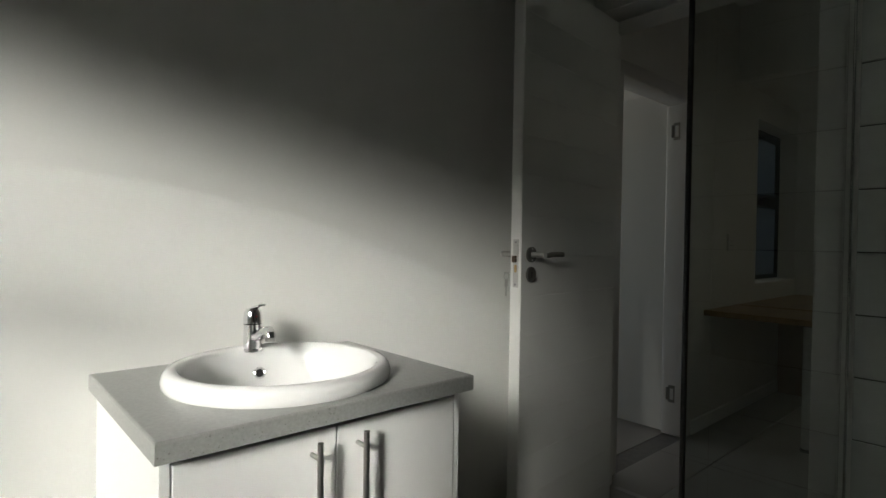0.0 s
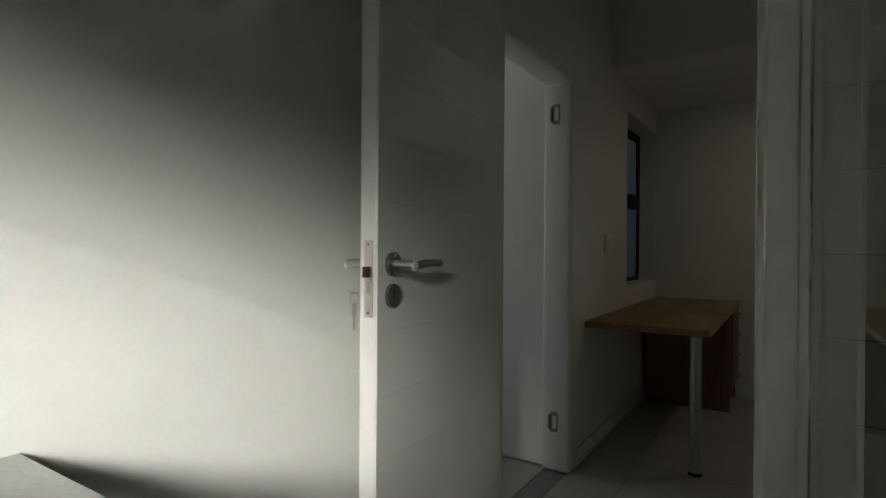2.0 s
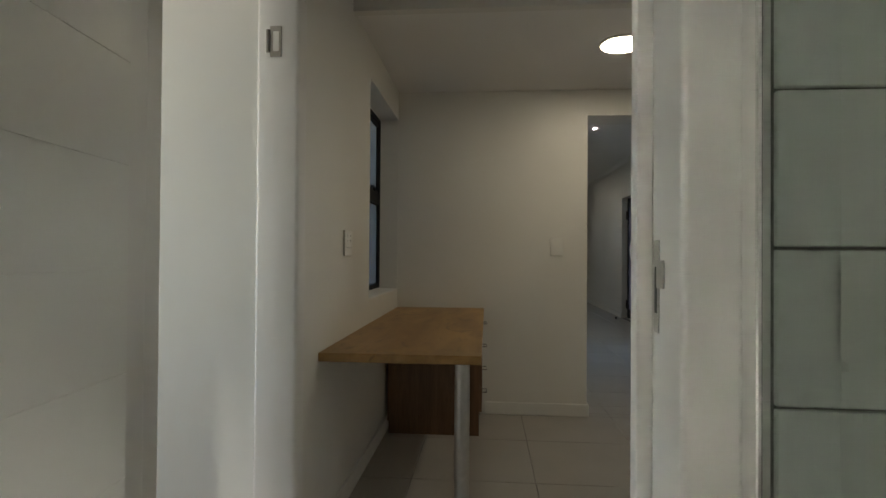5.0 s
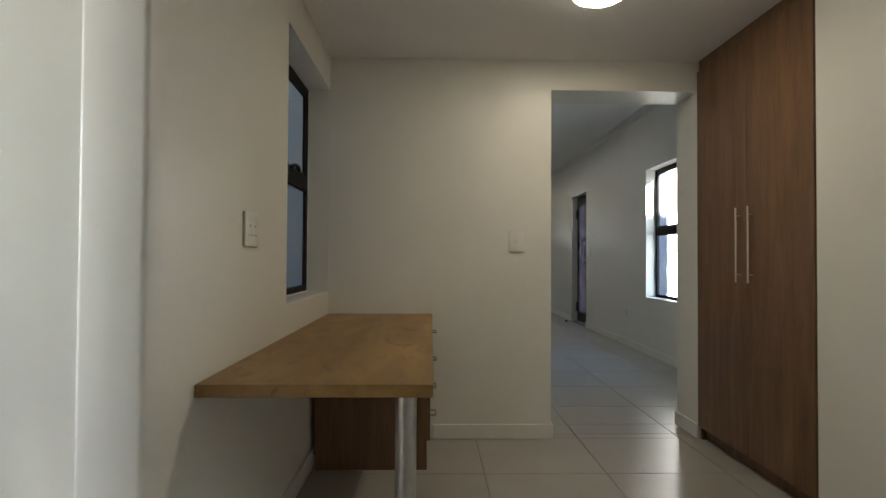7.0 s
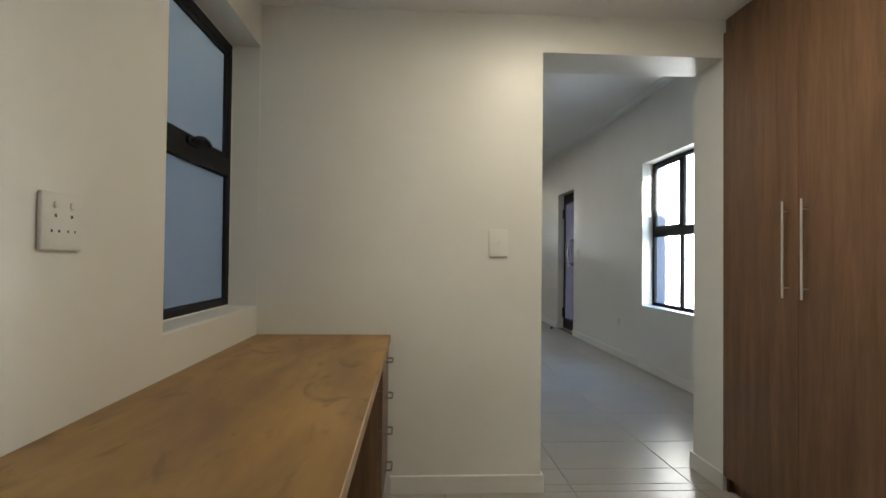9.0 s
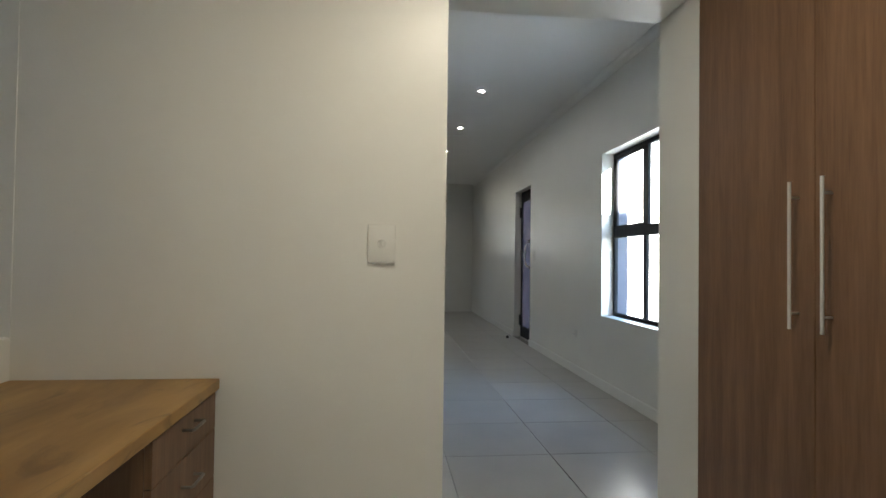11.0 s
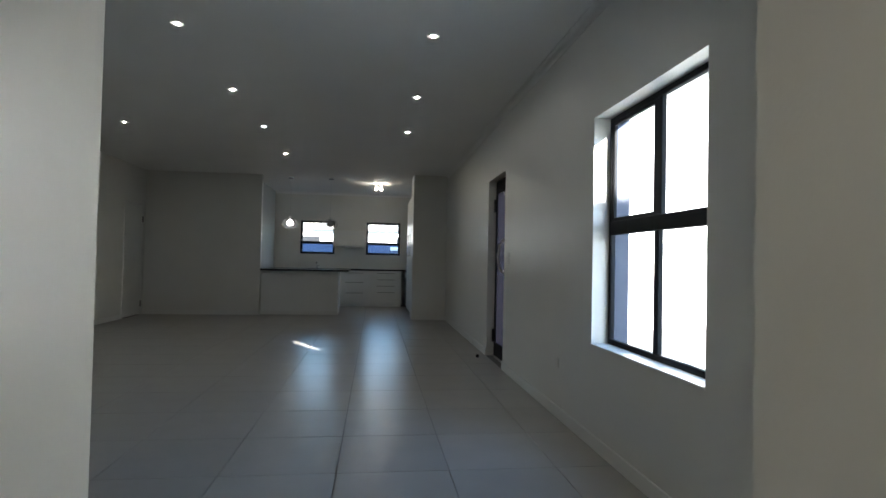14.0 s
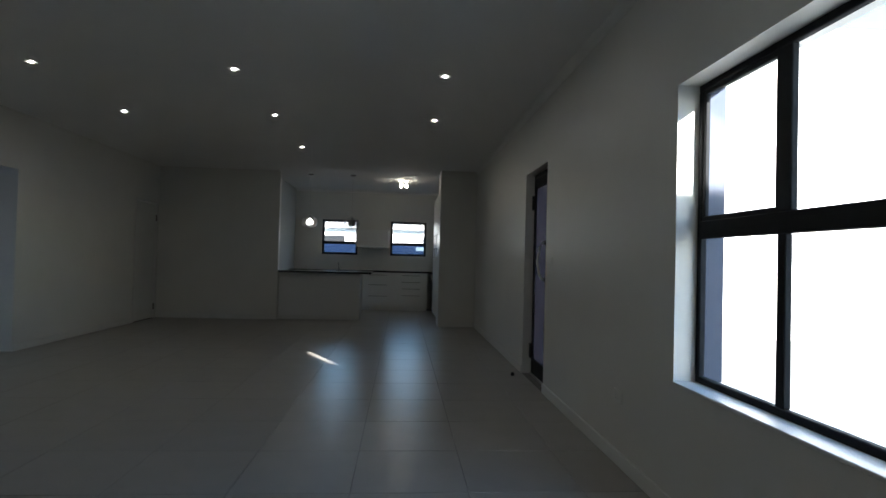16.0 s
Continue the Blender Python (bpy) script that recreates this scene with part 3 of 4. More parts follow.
def lever(parent, x, y, z, out, toward, reach=0.058):
    """A lever handle on a round rose; out is the side it stands on, toward the way of the grip along y."""
    p = rod(bmesh.new(), (x, y, z), (x + out * 0.008, y, z), 0.0265, 0.0262, 28)
    rose = part("rose", p, HANDLE, parent, "round satin nickel rose", True)
    for dz in (0.019, -0.019):
        part("rose_screw", rod(bmesh.new(), (x + out * 0.008, y, z + dz), (x + out * 0.0092, y, z + dz), 0.004, None, 10), STEEL, rose)
    part("spindle", rod(bmesh.new(), (x + out * 0.006, y, z), (x + out * reach, y, z), 0.0095, None, 20), STEEL, parent, smooth=True)
    pts = []
    for k in range(15):
        u = k / 14
        pts.append((x + out * (reach - 0.010 - 0.004 * math.sin(u * math.pi)), y + toward * 0.130 * u, z - 0.003 * math.sin(min(u, 0.5) * math.tau) + 0.002 * (u * u * (3 - 2 * u)) - 0.004 * max(0.0, u - 0.7)))
    part("lever", tube(pts, 0.0095, 14, 0.95), HANDLE, parent, "curved dark satin lever", True)
    # end cap in paler metal, standing in for the window's reflection on it
    part("lever_end", rod(bmesh.new(), (x + out * (reach - 0.002), y, z - 0.003), (x + out * (reach + 0.0025), y, z - 0.003), 0.0105, None, 20), BRIGHT, parent, smooth=True)


def escutcheon(parent, x, y, z, out):
    e = part("escutcheon", rod(bmesh.new(), (x, y, z), (x + out * 0.007, y, z), 0.0265, 0.0258, 28), HANDLE, parent, "round keyhole plate", True)
    bm = rod(bmesh.new(), (x + out * 0.007, y, z + 0.006), (x + out * 0.0076, y, z + 0.006), 0.0035, None, 12)
    box(bm, min(x + out * 0.007, x + out * 0.0076), max(x + out * 0.007, x + out * 0.0076), y - 0.0022, y + 0.0022, z - 0.011, z + 0.006)
    part("keyhole", bm, SLOT, e)


# bathroom door, standing open along the vanity wall
bd = thing("door_2", "open white grooved bathroom door with a lever handle", "door", (0, 0, 0), kind="structure")
LX0, LX1, LY0, LY1 = 0.152, 0.196, -3.745, -3.055
part("leaf_core", block(LX0 + 0.003, LX1 - 0.003, LY0, LY1, 0.008, 2.065, 0.0015, 1), DOOR, bd, "white painted door edge")
zs = [0.008] + [0.930 - 0.139 * k for k in range(6, 0, -1)] + [0.930 + 0.139 * k for k in range(0, 8)] + [2.065]
for za, zb in zip(zs, zs[1:]):
    part("leaf_board", block(LX1 - 0.0034, LX1, LY0 + 0.0005, LY1 - 0.0005, za + 0.00015, zb - 0.00015, 0.0004, 1), DOOR, bd)
    part("leaf_board", block(LX0, LX0 + 0.0035, LY0 + 0.0005, LY1 - 0.0005, za + 0.00015, zb - 0.00015, 0.0004, 1), DOOR, bd)
lock = part("lock_plate", block(0.1630, 0.1850, LY0 - 0.0014, LY0 + 0.002, 0.963, 1.127, 0.0006, 1), STEEL, bd, "satin steel lock plate")
part("latch", block(0.1645, 0.1780, LY0 - 0.011, LY0 + 0.002, 1.048, 1.071, 0.001, 1), BRONZE, lock, "dark bronze latch bolt")
part("dead_bolt", block(0.1690, 0.1785, LY0 - 0.0026, LY0 + 0.002, 1.014, 1.040, 0.0006, 1), BRASS, lock, "brass dead bolt")
for z in (1.117, 0.973):
    s = part("lock_screw", rod(bmesh.new(), (0.174, LY0 - 0.0014, z), (0.174, LY0 - 0.0022, z), 0.0038, None, 12), CHROME, lock)
    bm = block(0.1716, 0.1764, LY0 - 0.0025, LY0 - 0.0021, z - 0.0006, z + 0.0006)
    box(bm, 0.1734, 0.1746, LY0 - 0.00255, LY0 - 0.0021, z - 0.0024, z + 0.0024)
    part("lock_screw_slot", bm, SLOT, lock)
lever(bd, LX1, LY0 + 0.055, 1.075, 1, 1)
escutcheon(bd, LX1, LY0 + 0.055, 1.007, 1)
lever(bd, LX0, LY0 + 0.055, 1.075, -1, 1, 0.076)
escutcheon(bd, LX0, LY0 + 0.055, 1.007, -1)
for z in (0.20, 1.80):
    part("hinge", rod(bmesh.new(), (0.146, LY1 + 0.004, z - 0.05), (0.146, LY1 + 0.004, z + 0.05), 0.006, None, 12), STEEL, bd)
bd.matrix_world = Matrix.Translation((0.174, LY0, 0)) @ Matrix.Rotation(radians(4.65), 4, "Z") @ Matrix.Translation((-0.174, -LY0, 0))
key = thing("key_ring", "steel keys hanging from the bathroom door lock", "keys", (LX0, LY0 + 0.055, 1.007))
bm = rod(bmesh.new(), (-0.002, 0, 0), (-0.056, 0, 0), 0.003, None, 10)
box(bm, -0.074, -0.054, -0.009, 0.009, -0.0012, 0.0012, 0.0005, 1)
part("key", bm, STEEL, key)
ring_bm = tube([(-0.068, 0.013 * math.cos(a), -0.012 + 0.013 * math.sin(a)) for a in [k * math.tau / 18 for k in range(19)]], 0.0012, 6)
part("ring", ring_bm, STEEL, key)
bm = block(-0.070, -0.067, -0.007, 0.009, -0.050, -0.024, 0.001, 1)
box(bm, -0.070, -0.067, -0.002, 0.003, -0.084, -0.048, 0.0005, 1)
part("spare_key", bm, STEEL, key)

# side doorway frame and its open leaf
fs = thing("door_frame_side", "white enamelled steel frame of the side doorway", "door frame", kind="structure")
for y0, y1 in ((-2.050, -1.966), (-2.86, -2.776)):
    part("frame_jamb", block(-0.128, 0.013, y0, y1, 0.0, 1.936, 0.012, 3), FRAME, fs, smooth=True)
part("frame_head", block(-0.127, 0.012, -2.86, -1.966, 1.932, 2.006, 0.012, 3), FRAME, fs, smooth=True)
for z in (1.778, 0.246):
    hg = part("hinge_plate", block(-0.083, -0.045, -2.0535, -2.0495, z - 0.05, z + 0.05, 0.0008, 1), DARK_STEEL, fs, "dark steel hinge plate")
    part("hinge_recess", block(-0.072, -0.053, -2.0552, -2.0530, z - 0.032, z + 0.032, 0.0005, 1), FRAME, hg)
    part("hinge_pin", rod(bmesh.new(), (-0.088, -2.056, z - 0.036), (-0.088, -2.056, z + 0.036), 0.007, None, 14), DARK_STEEL, hg, smooth=True)
sd = thing("door_3", "open plain white door in the side room", "door", kind="structure")
part("leaf", block(-0.930, -0.130, -2.034, -1.994, 0.012, 2.020, 0.002, 1), DOOR, sd)


# closed door of the living room's west wall
def flush_door(name, y0, y1, hinge_y, label):
    d = thing(name, label, "door", kind="structure")
    for a, b in ((y0 - 0.0, y0 + 0.05), (y1 - 0.05, y1)):
        part("frame_jamb", block(-2.82, -2.710, a, b, 0.0, 2.03, 0.008, 2), FRAME, d)
    part("frame_head", block(-2.82, -2.710, y0, y1, 2.03, 2.08, 0.008, 2), FRAME, d)
    part("leaf", block(-2.765, -2.725, y0 + 0.053, y1 - 0.053, 0.012, 2.027, 0.002, 1), DOOR, d)
    for z in (0.21, 1.79):
        part("hinge", block(-2.725, -2.704, hinge_y - 0.014, hinge_y + 0.014, z - 0.055, z + 0.055, 0.004, 1), DARK_STEEL, d)
    return d


flush_door("door_4", 9.62, 10.43, 10.38, "closed flush white door near the kitchen")

# ---- bathroom things ----
van = thing("vanity_cabinet", "white two-door vanity cabinet under a stone top", "cabinet", (0, 0, 0))
VY0, VY1 = -4.935, -4.305
for y in (VY0, VY1 - 0.016):
    part("side_panel", block(0.004, 0.488, y, y + 0.016, 0.0, 0.783, 0.001, 1), CABINET, van)
part("back_panel", block(0.004, 0.012, VY0 + 0.016, VY1 - 0.016, 0.08, 0.783), CABINET, van)
part("bottom_panel", block(0.012, 0.470, VY0 + 0.016, VY1 - 0.016, 0.08, 0.096), CABINET, van)
part("plinth", block(0.43, 0.445, VY0 + 0.016, VY1 - 0.016, 0.0, 0.08), CABINET, van)
part("top_rail", block(0.44, 0.470, VY0 + 0.016, VY1 - 0.016, 0.765, 0.783), CABINET, van)
mid = -4.627
for a, b, hy2 in ((VY0 + 0.019, mid - 0.0015, mid - 0.052), (mid + 0.0015, VY1 - 0.019, mid + 0.046)):
    d = part("cabinet_door", block(0.472, 0.490, a, b, 0.085, 0.764, 0.0012, 1), CABINET, van)
    part("bar_handle", rod(bmesh.new(), (0.522, hy2, 0.455), (0.522, hy2, 0.752), 0.006, None, 16), STEEL, d, "brushed steel bar handle", True)
    for z in (0.49, 0.722):
        part("handle_post", rod(bmesh.new(), (0.489, hy2, z), (0.522, hy2, z), 0.0045, None, 12), STEEL, d, smooth=True)

top = thing("stone_countertop", "grey speckled stone vanity top with chipped edge", "countertop", (0.261, -4.632, 0.783))
def pierced_slab(x0, x1, y0, y1, h, cx, cy, a, b, chamfer=0.004, seg=72):
    """A slab with an oval opening for the bowl."""
    bm = bmesh.new()
    angles = sorted([k * math.tau / seg for k in range(seg)] + [math.atan2(y - cy, x - cx) % math.tau for x in (x0, x1) for y in (y0, y1)])

    def rim_point(t, inset):
        c, q = math.cos(t), math.sin(t)
        u = min(((x1 if c > 0 else x0) - cx) / c if abs(c) > 1e-6 else 9, ((y1 if q > 0 else y0) - cy) / q if abs(q) > 1e-6 else 9)
        px, py = cx + c * u, cy + q * u
        return min(max(px, x0 + inset), x1 - inset), min(max(py, y0 + inset), y1 - inset)

    rows = []
    for kind, inset, z in (("o", 0, 0), ("i", 0, 0), ("i", 0, h), ("o", chamfer, h), ("o", chamfer * 0.3, h - chamfer * 0.3), ("o", 0, h - chamfer)):
        row = []
        for t in angles:
            x, y = rim_point(t, inset) if kind == "o" else (cx + a * math.cos(t), cy + b * math.sin(t))
            row.append(bm.verts.new((x, y, z)))
        rows.append(row)
    n = len(angles)
    for p, q in zip(rows, rows[1:] + rows[:1]):
        for k in range(n):
            bm.faces.new((p[k], p[(k + 1) % n], q[(k + 1) % n], q[k]))
    bmesh.ops.recalc_face_normals(bm, faces=bm.faces)
    return bm


bm = pierced_slab(-0.259, 0.264, -0.318, 0.335, 0.034, 0.016, -0.005, 0.205, 0.211)
part("slab", bm, STONE, top)
rng = random.Random(4)
bm = bmesh.new()
for k in range(46):
    y, z = rng.uniform(-0.32, 0.0), rng.uniform(0.004, 0.030)
    s = rng.uniform(0.0004, 0.0010)
    box(bm, 0.2636, 0.2644, y - s, y + s * rng.uniform(0.6, 1.6), z - s, z + s)
tagged(part("pits", bm, mat("stone_pits", (0.17, 0.165, 0.155), 0.9), top), kind="stuff")

bas = thing("wash_basin", "oval white ceramic drop-in wash basin", "basin", (0.277, -4.637, 0.817))
A, B = 0.230, 0.236
rim = [(0.985, 0.000), (1.0, 0.006), (1.0, 0.016), (0.985, 0.027), (0.955, 0.034), (0.915, 0.036), (0.875, 0.033), (0.845, 0.022), (0.825, 0.004), (0.80, -0.022), (0.75, -0.060), (0.64, -0.100), (0.46, -0.128), (0.25, -0.140), (0.09, -0.144), (0.0, -0.144)]
part_bm = bmesh.new()
loops = []
SEG = 72
for r, z in rim:
    if r < 1e-5:
        loops.append([part_bm.verts.new((0.035, 0, z))] * SEG)
        continue
    loop = []
    for k in range(SEG):
        a = k * math.tau / SEG
        cx, cy = math.cos(a), math.sin(a)
        inner = max(0.0, (0.9 - r) / 0.9)
        # the bowl sits towards the front, leaving a tap ledge at the back
        ledge = 0.30 * min(1.0, inner * 2.2) * (0.5 - 0.5 * cx) ** 1.5 if r < 0.9 else 0.0
        loop.append(part_bm.verts.new((A * cx * r * (1 - ledge) + 0.035 * inner, B * cy * r, z)))
    loops.append(loop)
for a, b in zip(loops, loops[1:]):
    for k in range(SEG):
        quad = list(dict.fromkeys((a[k], a[(k + 1) % SEG], b[(k + 1) % SEG], b[k])))
        if len(quad) > 2:
            part_bm.faces.new(quad)
part("bowl", part_bm, CERAMIC, bas, smooth=True)
ov = part("overflow_ring", lathe([(0.013, 0.0), (0.0145, 0.003), (0.012, 0.005), (0.0095, 0.003), (0.009, -0.002)], 24), CHROME, bas, "chrome overflow ring", True)
OVM = Matrix.Translation((-0.161, 0.019, -0.026)) @ Matrix.Rotation(radians(66), 4, "Y")
ov.matrix_local = OVM
hole = part("overflow_hole", rod(bmesh.new(), (0, 0, -0.001), (0, 0, 0.001), 0.0098, None, 20), SLOT, bas)
hole.matrix_local = OVM
part("drain", lathe([(0.0, -0.138), (0.020, -0.138), (0.024, -0.141)], 24), CHROME, bas, smooth=True).location = (0.035, 0, 0)

tap = thing("basin_mixer_tap", "chrome single-lever mixer tap on the basin ledge", "tap", (0.080, -4.621, 0.840))
part("body", lathe([(0.026, 0.0), (0.026, 0.005), (0.0225, 0.007), (0.0215, 0.03), (0.0205, 0.062), (0.021, 0.066)], 32), CHROME, tap, smooth=True)
part("cartridge_cap", lathe([(0.0215, 0.068), (0.022, 0.078), (0.0205, 0.094), (0.015, 0.104), (0.0, 0.107)], 32), CHROME, tap, smooth=True)
part("spout", tube([(0.012, 0, 0.036), (0.04, 0, 0.042), (0.070, 0, 0.056), (0.090, 0, 0.060), (0.099, 0, 0.054), (0.100, 0, 0.046)], 0.0125, 16), CHROME, tap, smooth=True)
part("aerator", rod(bmesh.new(), (0.100, 0, 0.048), (0.100, 0, 0.038), 0.0115, None, 20), STEEL, tap, smooth=True)
lv = bmesh.new()
box(lv, -0.012, 0.055, -0.010, 0.010, 0.101, 0.107, 0.003, 2)
bmesh.ops.rotate(lv, verts=lv.verts, cent=(0, 0, 0.103), matrix=Matrix.Rotation(radians(-14), 3, "Y"))
part("lever", lv, CHROME, tap, smooth=True)
part("temperature_mark", rod(bmesh.new(), (0.0205, 0, 0.086), (0.0222, 0, 0.086), 0.0024, None, 12), mat("red_mark", (0.5, 0.03, 0.03), 0.3), tap, "red hot-water dot")

shower = thing("shower_screen", "clear glass shower screen with a black edge seal", "shower screen", (0.9735, -3.69, 0.0))
shower.rotation_euler = (0, 0, radians(0.98))
sg = part("glass_panel", sheet(-0.004, 0.004, -0.575, 0.645, 0.012, 2.02), SHOWER_GLASS, shower)
sg.visible_shadow = False
part("edge_seal", block(-0.004, 0.004, -0.581, -0.573, 0.012, 2.02, 0.0015, 1), BLACK, shower, "black rubber edge seal")
part("wall_channel", block(-0.004, 0.004, 0.650, 0.659, 0.0, 2.03, 0.002, 1), CHROME, shower, "polished chrome wall channel")
part("floor_channel", block(-0.009, 0.009, -0.585, 0.640, 0.0, 0.014, 0.002, 1), CHROME, shower)

# ---- desk room things ----
desk = thing("desk_top", "rustic oak desk top fixed along the wall", "desk", (0, 0, 0))
part("board", block(0.001, 0.605, -1.785, -0.002, 0.692, 0.725, 0.002, 1), OAK, desk)
part("metal_leg", rod(bmesh.new(), (0.532, -1.705, 0.016), (0.532, -1.705, 0.684), 0.0285, None, 36), STEEL, desk, "round brushed steel leg", True)
part("leg_plate", rod(bmesh.new(), (0.532, -1.705, 0.684), (0.532, -1.705, 0.692), 0.043, None, 30), BLACK, desk, smooth=True)
part("leg_foot", rod(bmesh.new(), (0.532, -1.705, 0.0), (0.532, -1.705, 0.017), 0.033, 0.0305, 30), BLACK, desk, "black plastic foot", True)
for y in (-1.66, -0.9):
    bm = block(0.001, 0.028, y - 0.012, y + 0.012, 0.688, 0.692)
    box(bm, 0.001, 0.005, y - 0.012, y + 0.012, 0.660, 0.692)
    part("wall_bracket", bm, PLASTIC, desk, "small white wall bracket")

dr = thing("drawer_unit", "dark brown four-drawer pedestal under the desk", "drawers", (0, 0, 0))
UY0, UY1 = -0.470, -0.012
part("side_panel", block(0.030, 0.580, UY0, UY0 + 0.016, 0.0, 0.690, 0.001, 1), WALNUT, dr)
part("side_panel", block(0.030, 0.580, UY1 - 0.016, UY1, 0.0, 0.690, 0.001, 1), WALNUT, dr)
part("back_panel", block(0.018, 0.030, UY0 + 0.02, UY1 - 0.02, 0.07, 0.690), WALNUT, dr)
part("plinth", block(0.53, 0.545, UY0 + 0.016, UY1 - 0.016, 0.0, 0.07), WALNUT, dr)
part("carcass_bottom", block(0.030, 0.570, UY0 + 0.016, UY1 - 0.016, 0.07, 0.086), WALNUT, dr)
HANDLE_Z = (0.653, 0.508, 0.363, 0.218)
for z in HANDLE_Z:
    zt = min(z + 0.068, 0.686)
    d = part("drawer_front", block(0.580, 0.597, UY0 + 0.002, UY1 - 0.002, z - 0.074, zt, 0.001, 1), WALNUT, dr)
    yc = (UY0 + UY1) / 2
    part("wire_handle", tube([(0.597, yc - 0.045, z), (0.621, yc - 0.045, z), (0.625, yc - 0.040, z), (0.625, yc + 0.040, z), (0.621, yc + 0.045, z), (0.597, yc + 0.045, z)], 0.0042, 8), DARK_STEEL, d, "steel wire handle", True)

cup = thing("built_in_cupboard", "tall brown wood-grain two-door cupboard", "cupboard", (0, 0, 0))
CX = 2.165
part("side_panel", block(CX + 0.019, 2.78, -0.030, -0.014, 0.0, 2.17, 0.001, 1), WALNUT, cup)
part("side_panel", block(CX + 0.019, 2.78, -0.988, -0.972, 0.0, 2.17, 0.001, 1), WALNUT, cup)
part("top_filler", block(CX + 0.012, CX + 0.03, -0.990, -0.014, 2.155, H_DESK, 0.001, 1), WALNUT, cup)
part("plinth", block(CX + 0.045, CX + 0.06, -0.972, -0.030, 0.0, 0.075), WALNUT, cup)
for a, b, hy3 in ((-0.988, -0.5155, -0.566), (-0.5125, -0.014, -0.461)):
    d = part("cupboard_door", block(CX, CX + 0.018, a, b, 0.075, 2.158, 0.001, 1), WALNUT, cup)
    part("bar_handle", rod(bmesh.new(), (CX - 0.026, hy3, 0.935), (CX - 0.026, hy3, 1.312), 0.0045, None, 16), BRIGHT, d, "long brushed steel bar handle", True)
    for z in (0.975, 1.272):
        part("handle_post", rod(bmesh.new(), (CX - 0.026, hy3, z), (CX + 0.001, hy3, z), 0.0032, None, 12), STEEL, d)


def wall_plate(name, label, m, w, h, rocker=True, sockets=False):
    """A switch or socket plate; local x across, local y up, local z out of the wall."""
    t = thing(name, label, "socket" if sockets else "switch")
    part("plate", block(-w / 2, w / 2, -h / 2, h / 2, 0.0, 0.010, 0.0035, 2), PLASTIC, t, smooth=True)
    if rocker:
        part("rim", lathe([(0.0105, 0.010), (0.0115, 0.0118), (0.0130, 0.0118), (0.0140, 0.0098)], 28), PLASTIC, t, smooth=True)
        bm = block(-0.0050, 0.0050, -0.0085, 0.0085, 0.0098, 0.0135, 0.001, 1)
        bmesh.ops.rotate(bm, verts=bm.verts, cent=(0, 0, 0.012), matrix=Matrix.Rotation(radians(7), 3, "X"))
        part("rocker", bm, PLASTIC, t)
    if sockets:
        k = min(w, h * 1.1) / 0.13
        for cx in (-0.026 * k, 0.026 * k):
            for dx, dy, r in ((0, 0.0115, 0.0040), (-0.0115, -0.020, 0.0034), (0.0115, -0.020, 0.0034)):
                part("pin_hole", rod(bmesh.new(), (cx + dx * k, dy * k, 0.0098), (cx + dx * k, dy * k, 0.0104), r * k, None, 10), SLOT, t)
            part("socket_switch", block(cx - 0.006 * k, cx + 0.006 * k, 0.028 * k, 0.041 * k, 0.0095, 0.0125, 0.001, 1), PLASTIC, t)
    t.matrix_world = m
    return t


NORTH = Matrix.Rotation(radians(90), 4, "X")
wall_plate("light_switch", "white single light switch beside the opening", Matrix.Translation((1.096, 0.0, 1.150)) @ NORTH, 0.088, 0.124)
WEST = Matrix.Rotation(radians(90), 4, "Z") @ Matrix.Rotation(radians(90), 4, "X")
wall_plate("power_socket", "white double power socket above the desk", Matrix.Translation((0.0, -1.379, 1.139)) @ WEST, 0.130, 0.113, False, True)
EAST = Matrix.Rotation(radians(-90), 4, "Z") @ Matrix.Rotation(radians(90), 4, "X")
wall_plate("light_switch", "white light switch beside the glazed door", Matrix.Translation((2.993, 4.962, 1.167)) @ EAST, 0.075, 0.118)
wall_plate("power_socket", "white double power socket low on the wall", Matrix.Translation((2.993, 3.46, 0.398)) @ EAST, 0.118, 0.075, False, True)

dome = thing("flush_ceiling_light", "round flush opal ceiling light switched on", "ceiling light", (1.335, -0.815, H_DESK))
part("base_ring", lathe([(0.0, 0.0), (0.120, 0.0), (0.123, -0.003), (0.122, -0.010), (0.113, -0.013)], 44), PLASTIC, dome, "white rim", True)
part("diffuser", lathe([(0.113, -0.011), (0.108, -0.016), (0.07, -0.019), (0.0, -0.020)], 44), DOME, dome, "lit opal glass", True)

# ---- living room and kitchen things ----
stop = thing("door_stop", "small black rubber door stop on the floor", "door stop", (2.866, 5.875, 0.0))
part("rubber", lathe([(0.0, 0.034), (0.010, 0.033), (0.017, 0.026), (0.019, 0.012), (0.019, 0.0), (0.0, 0.0)], 20), BLACK, stop, smooth=True)


def downlight(at):
    d = thing("downlight", "small round recessed downlight, switched on", "downlight", at, "living room downlights")
    part("ring", lathe([(0.0165, 0.002), (0.024, -0.002), (0.042, -0.005), (0.046, -0.002), (0.046, 0.0)], 28), PLASTIC, d, "white ring", True)
    part("lamp_face", lathe([(0.0, -0.0005), (0.016, -0.0005), (0.017, 0.002)], 24), LED, d, "lit lens")
    return d


first = downlight((2.018, 3.410, H_LIVING))
for p in ((2.017, 4.905), (2.013, 6.395), (0.232, 3.51), (0.232, 4.994), (0.236, 6.47), (0.217, 8.211), (-1.444, 3.54), (-1.444, 5.07), (-1.446, 6.60)):
    copy_thing(first, pose(p[0], p[1], H_LIVING))

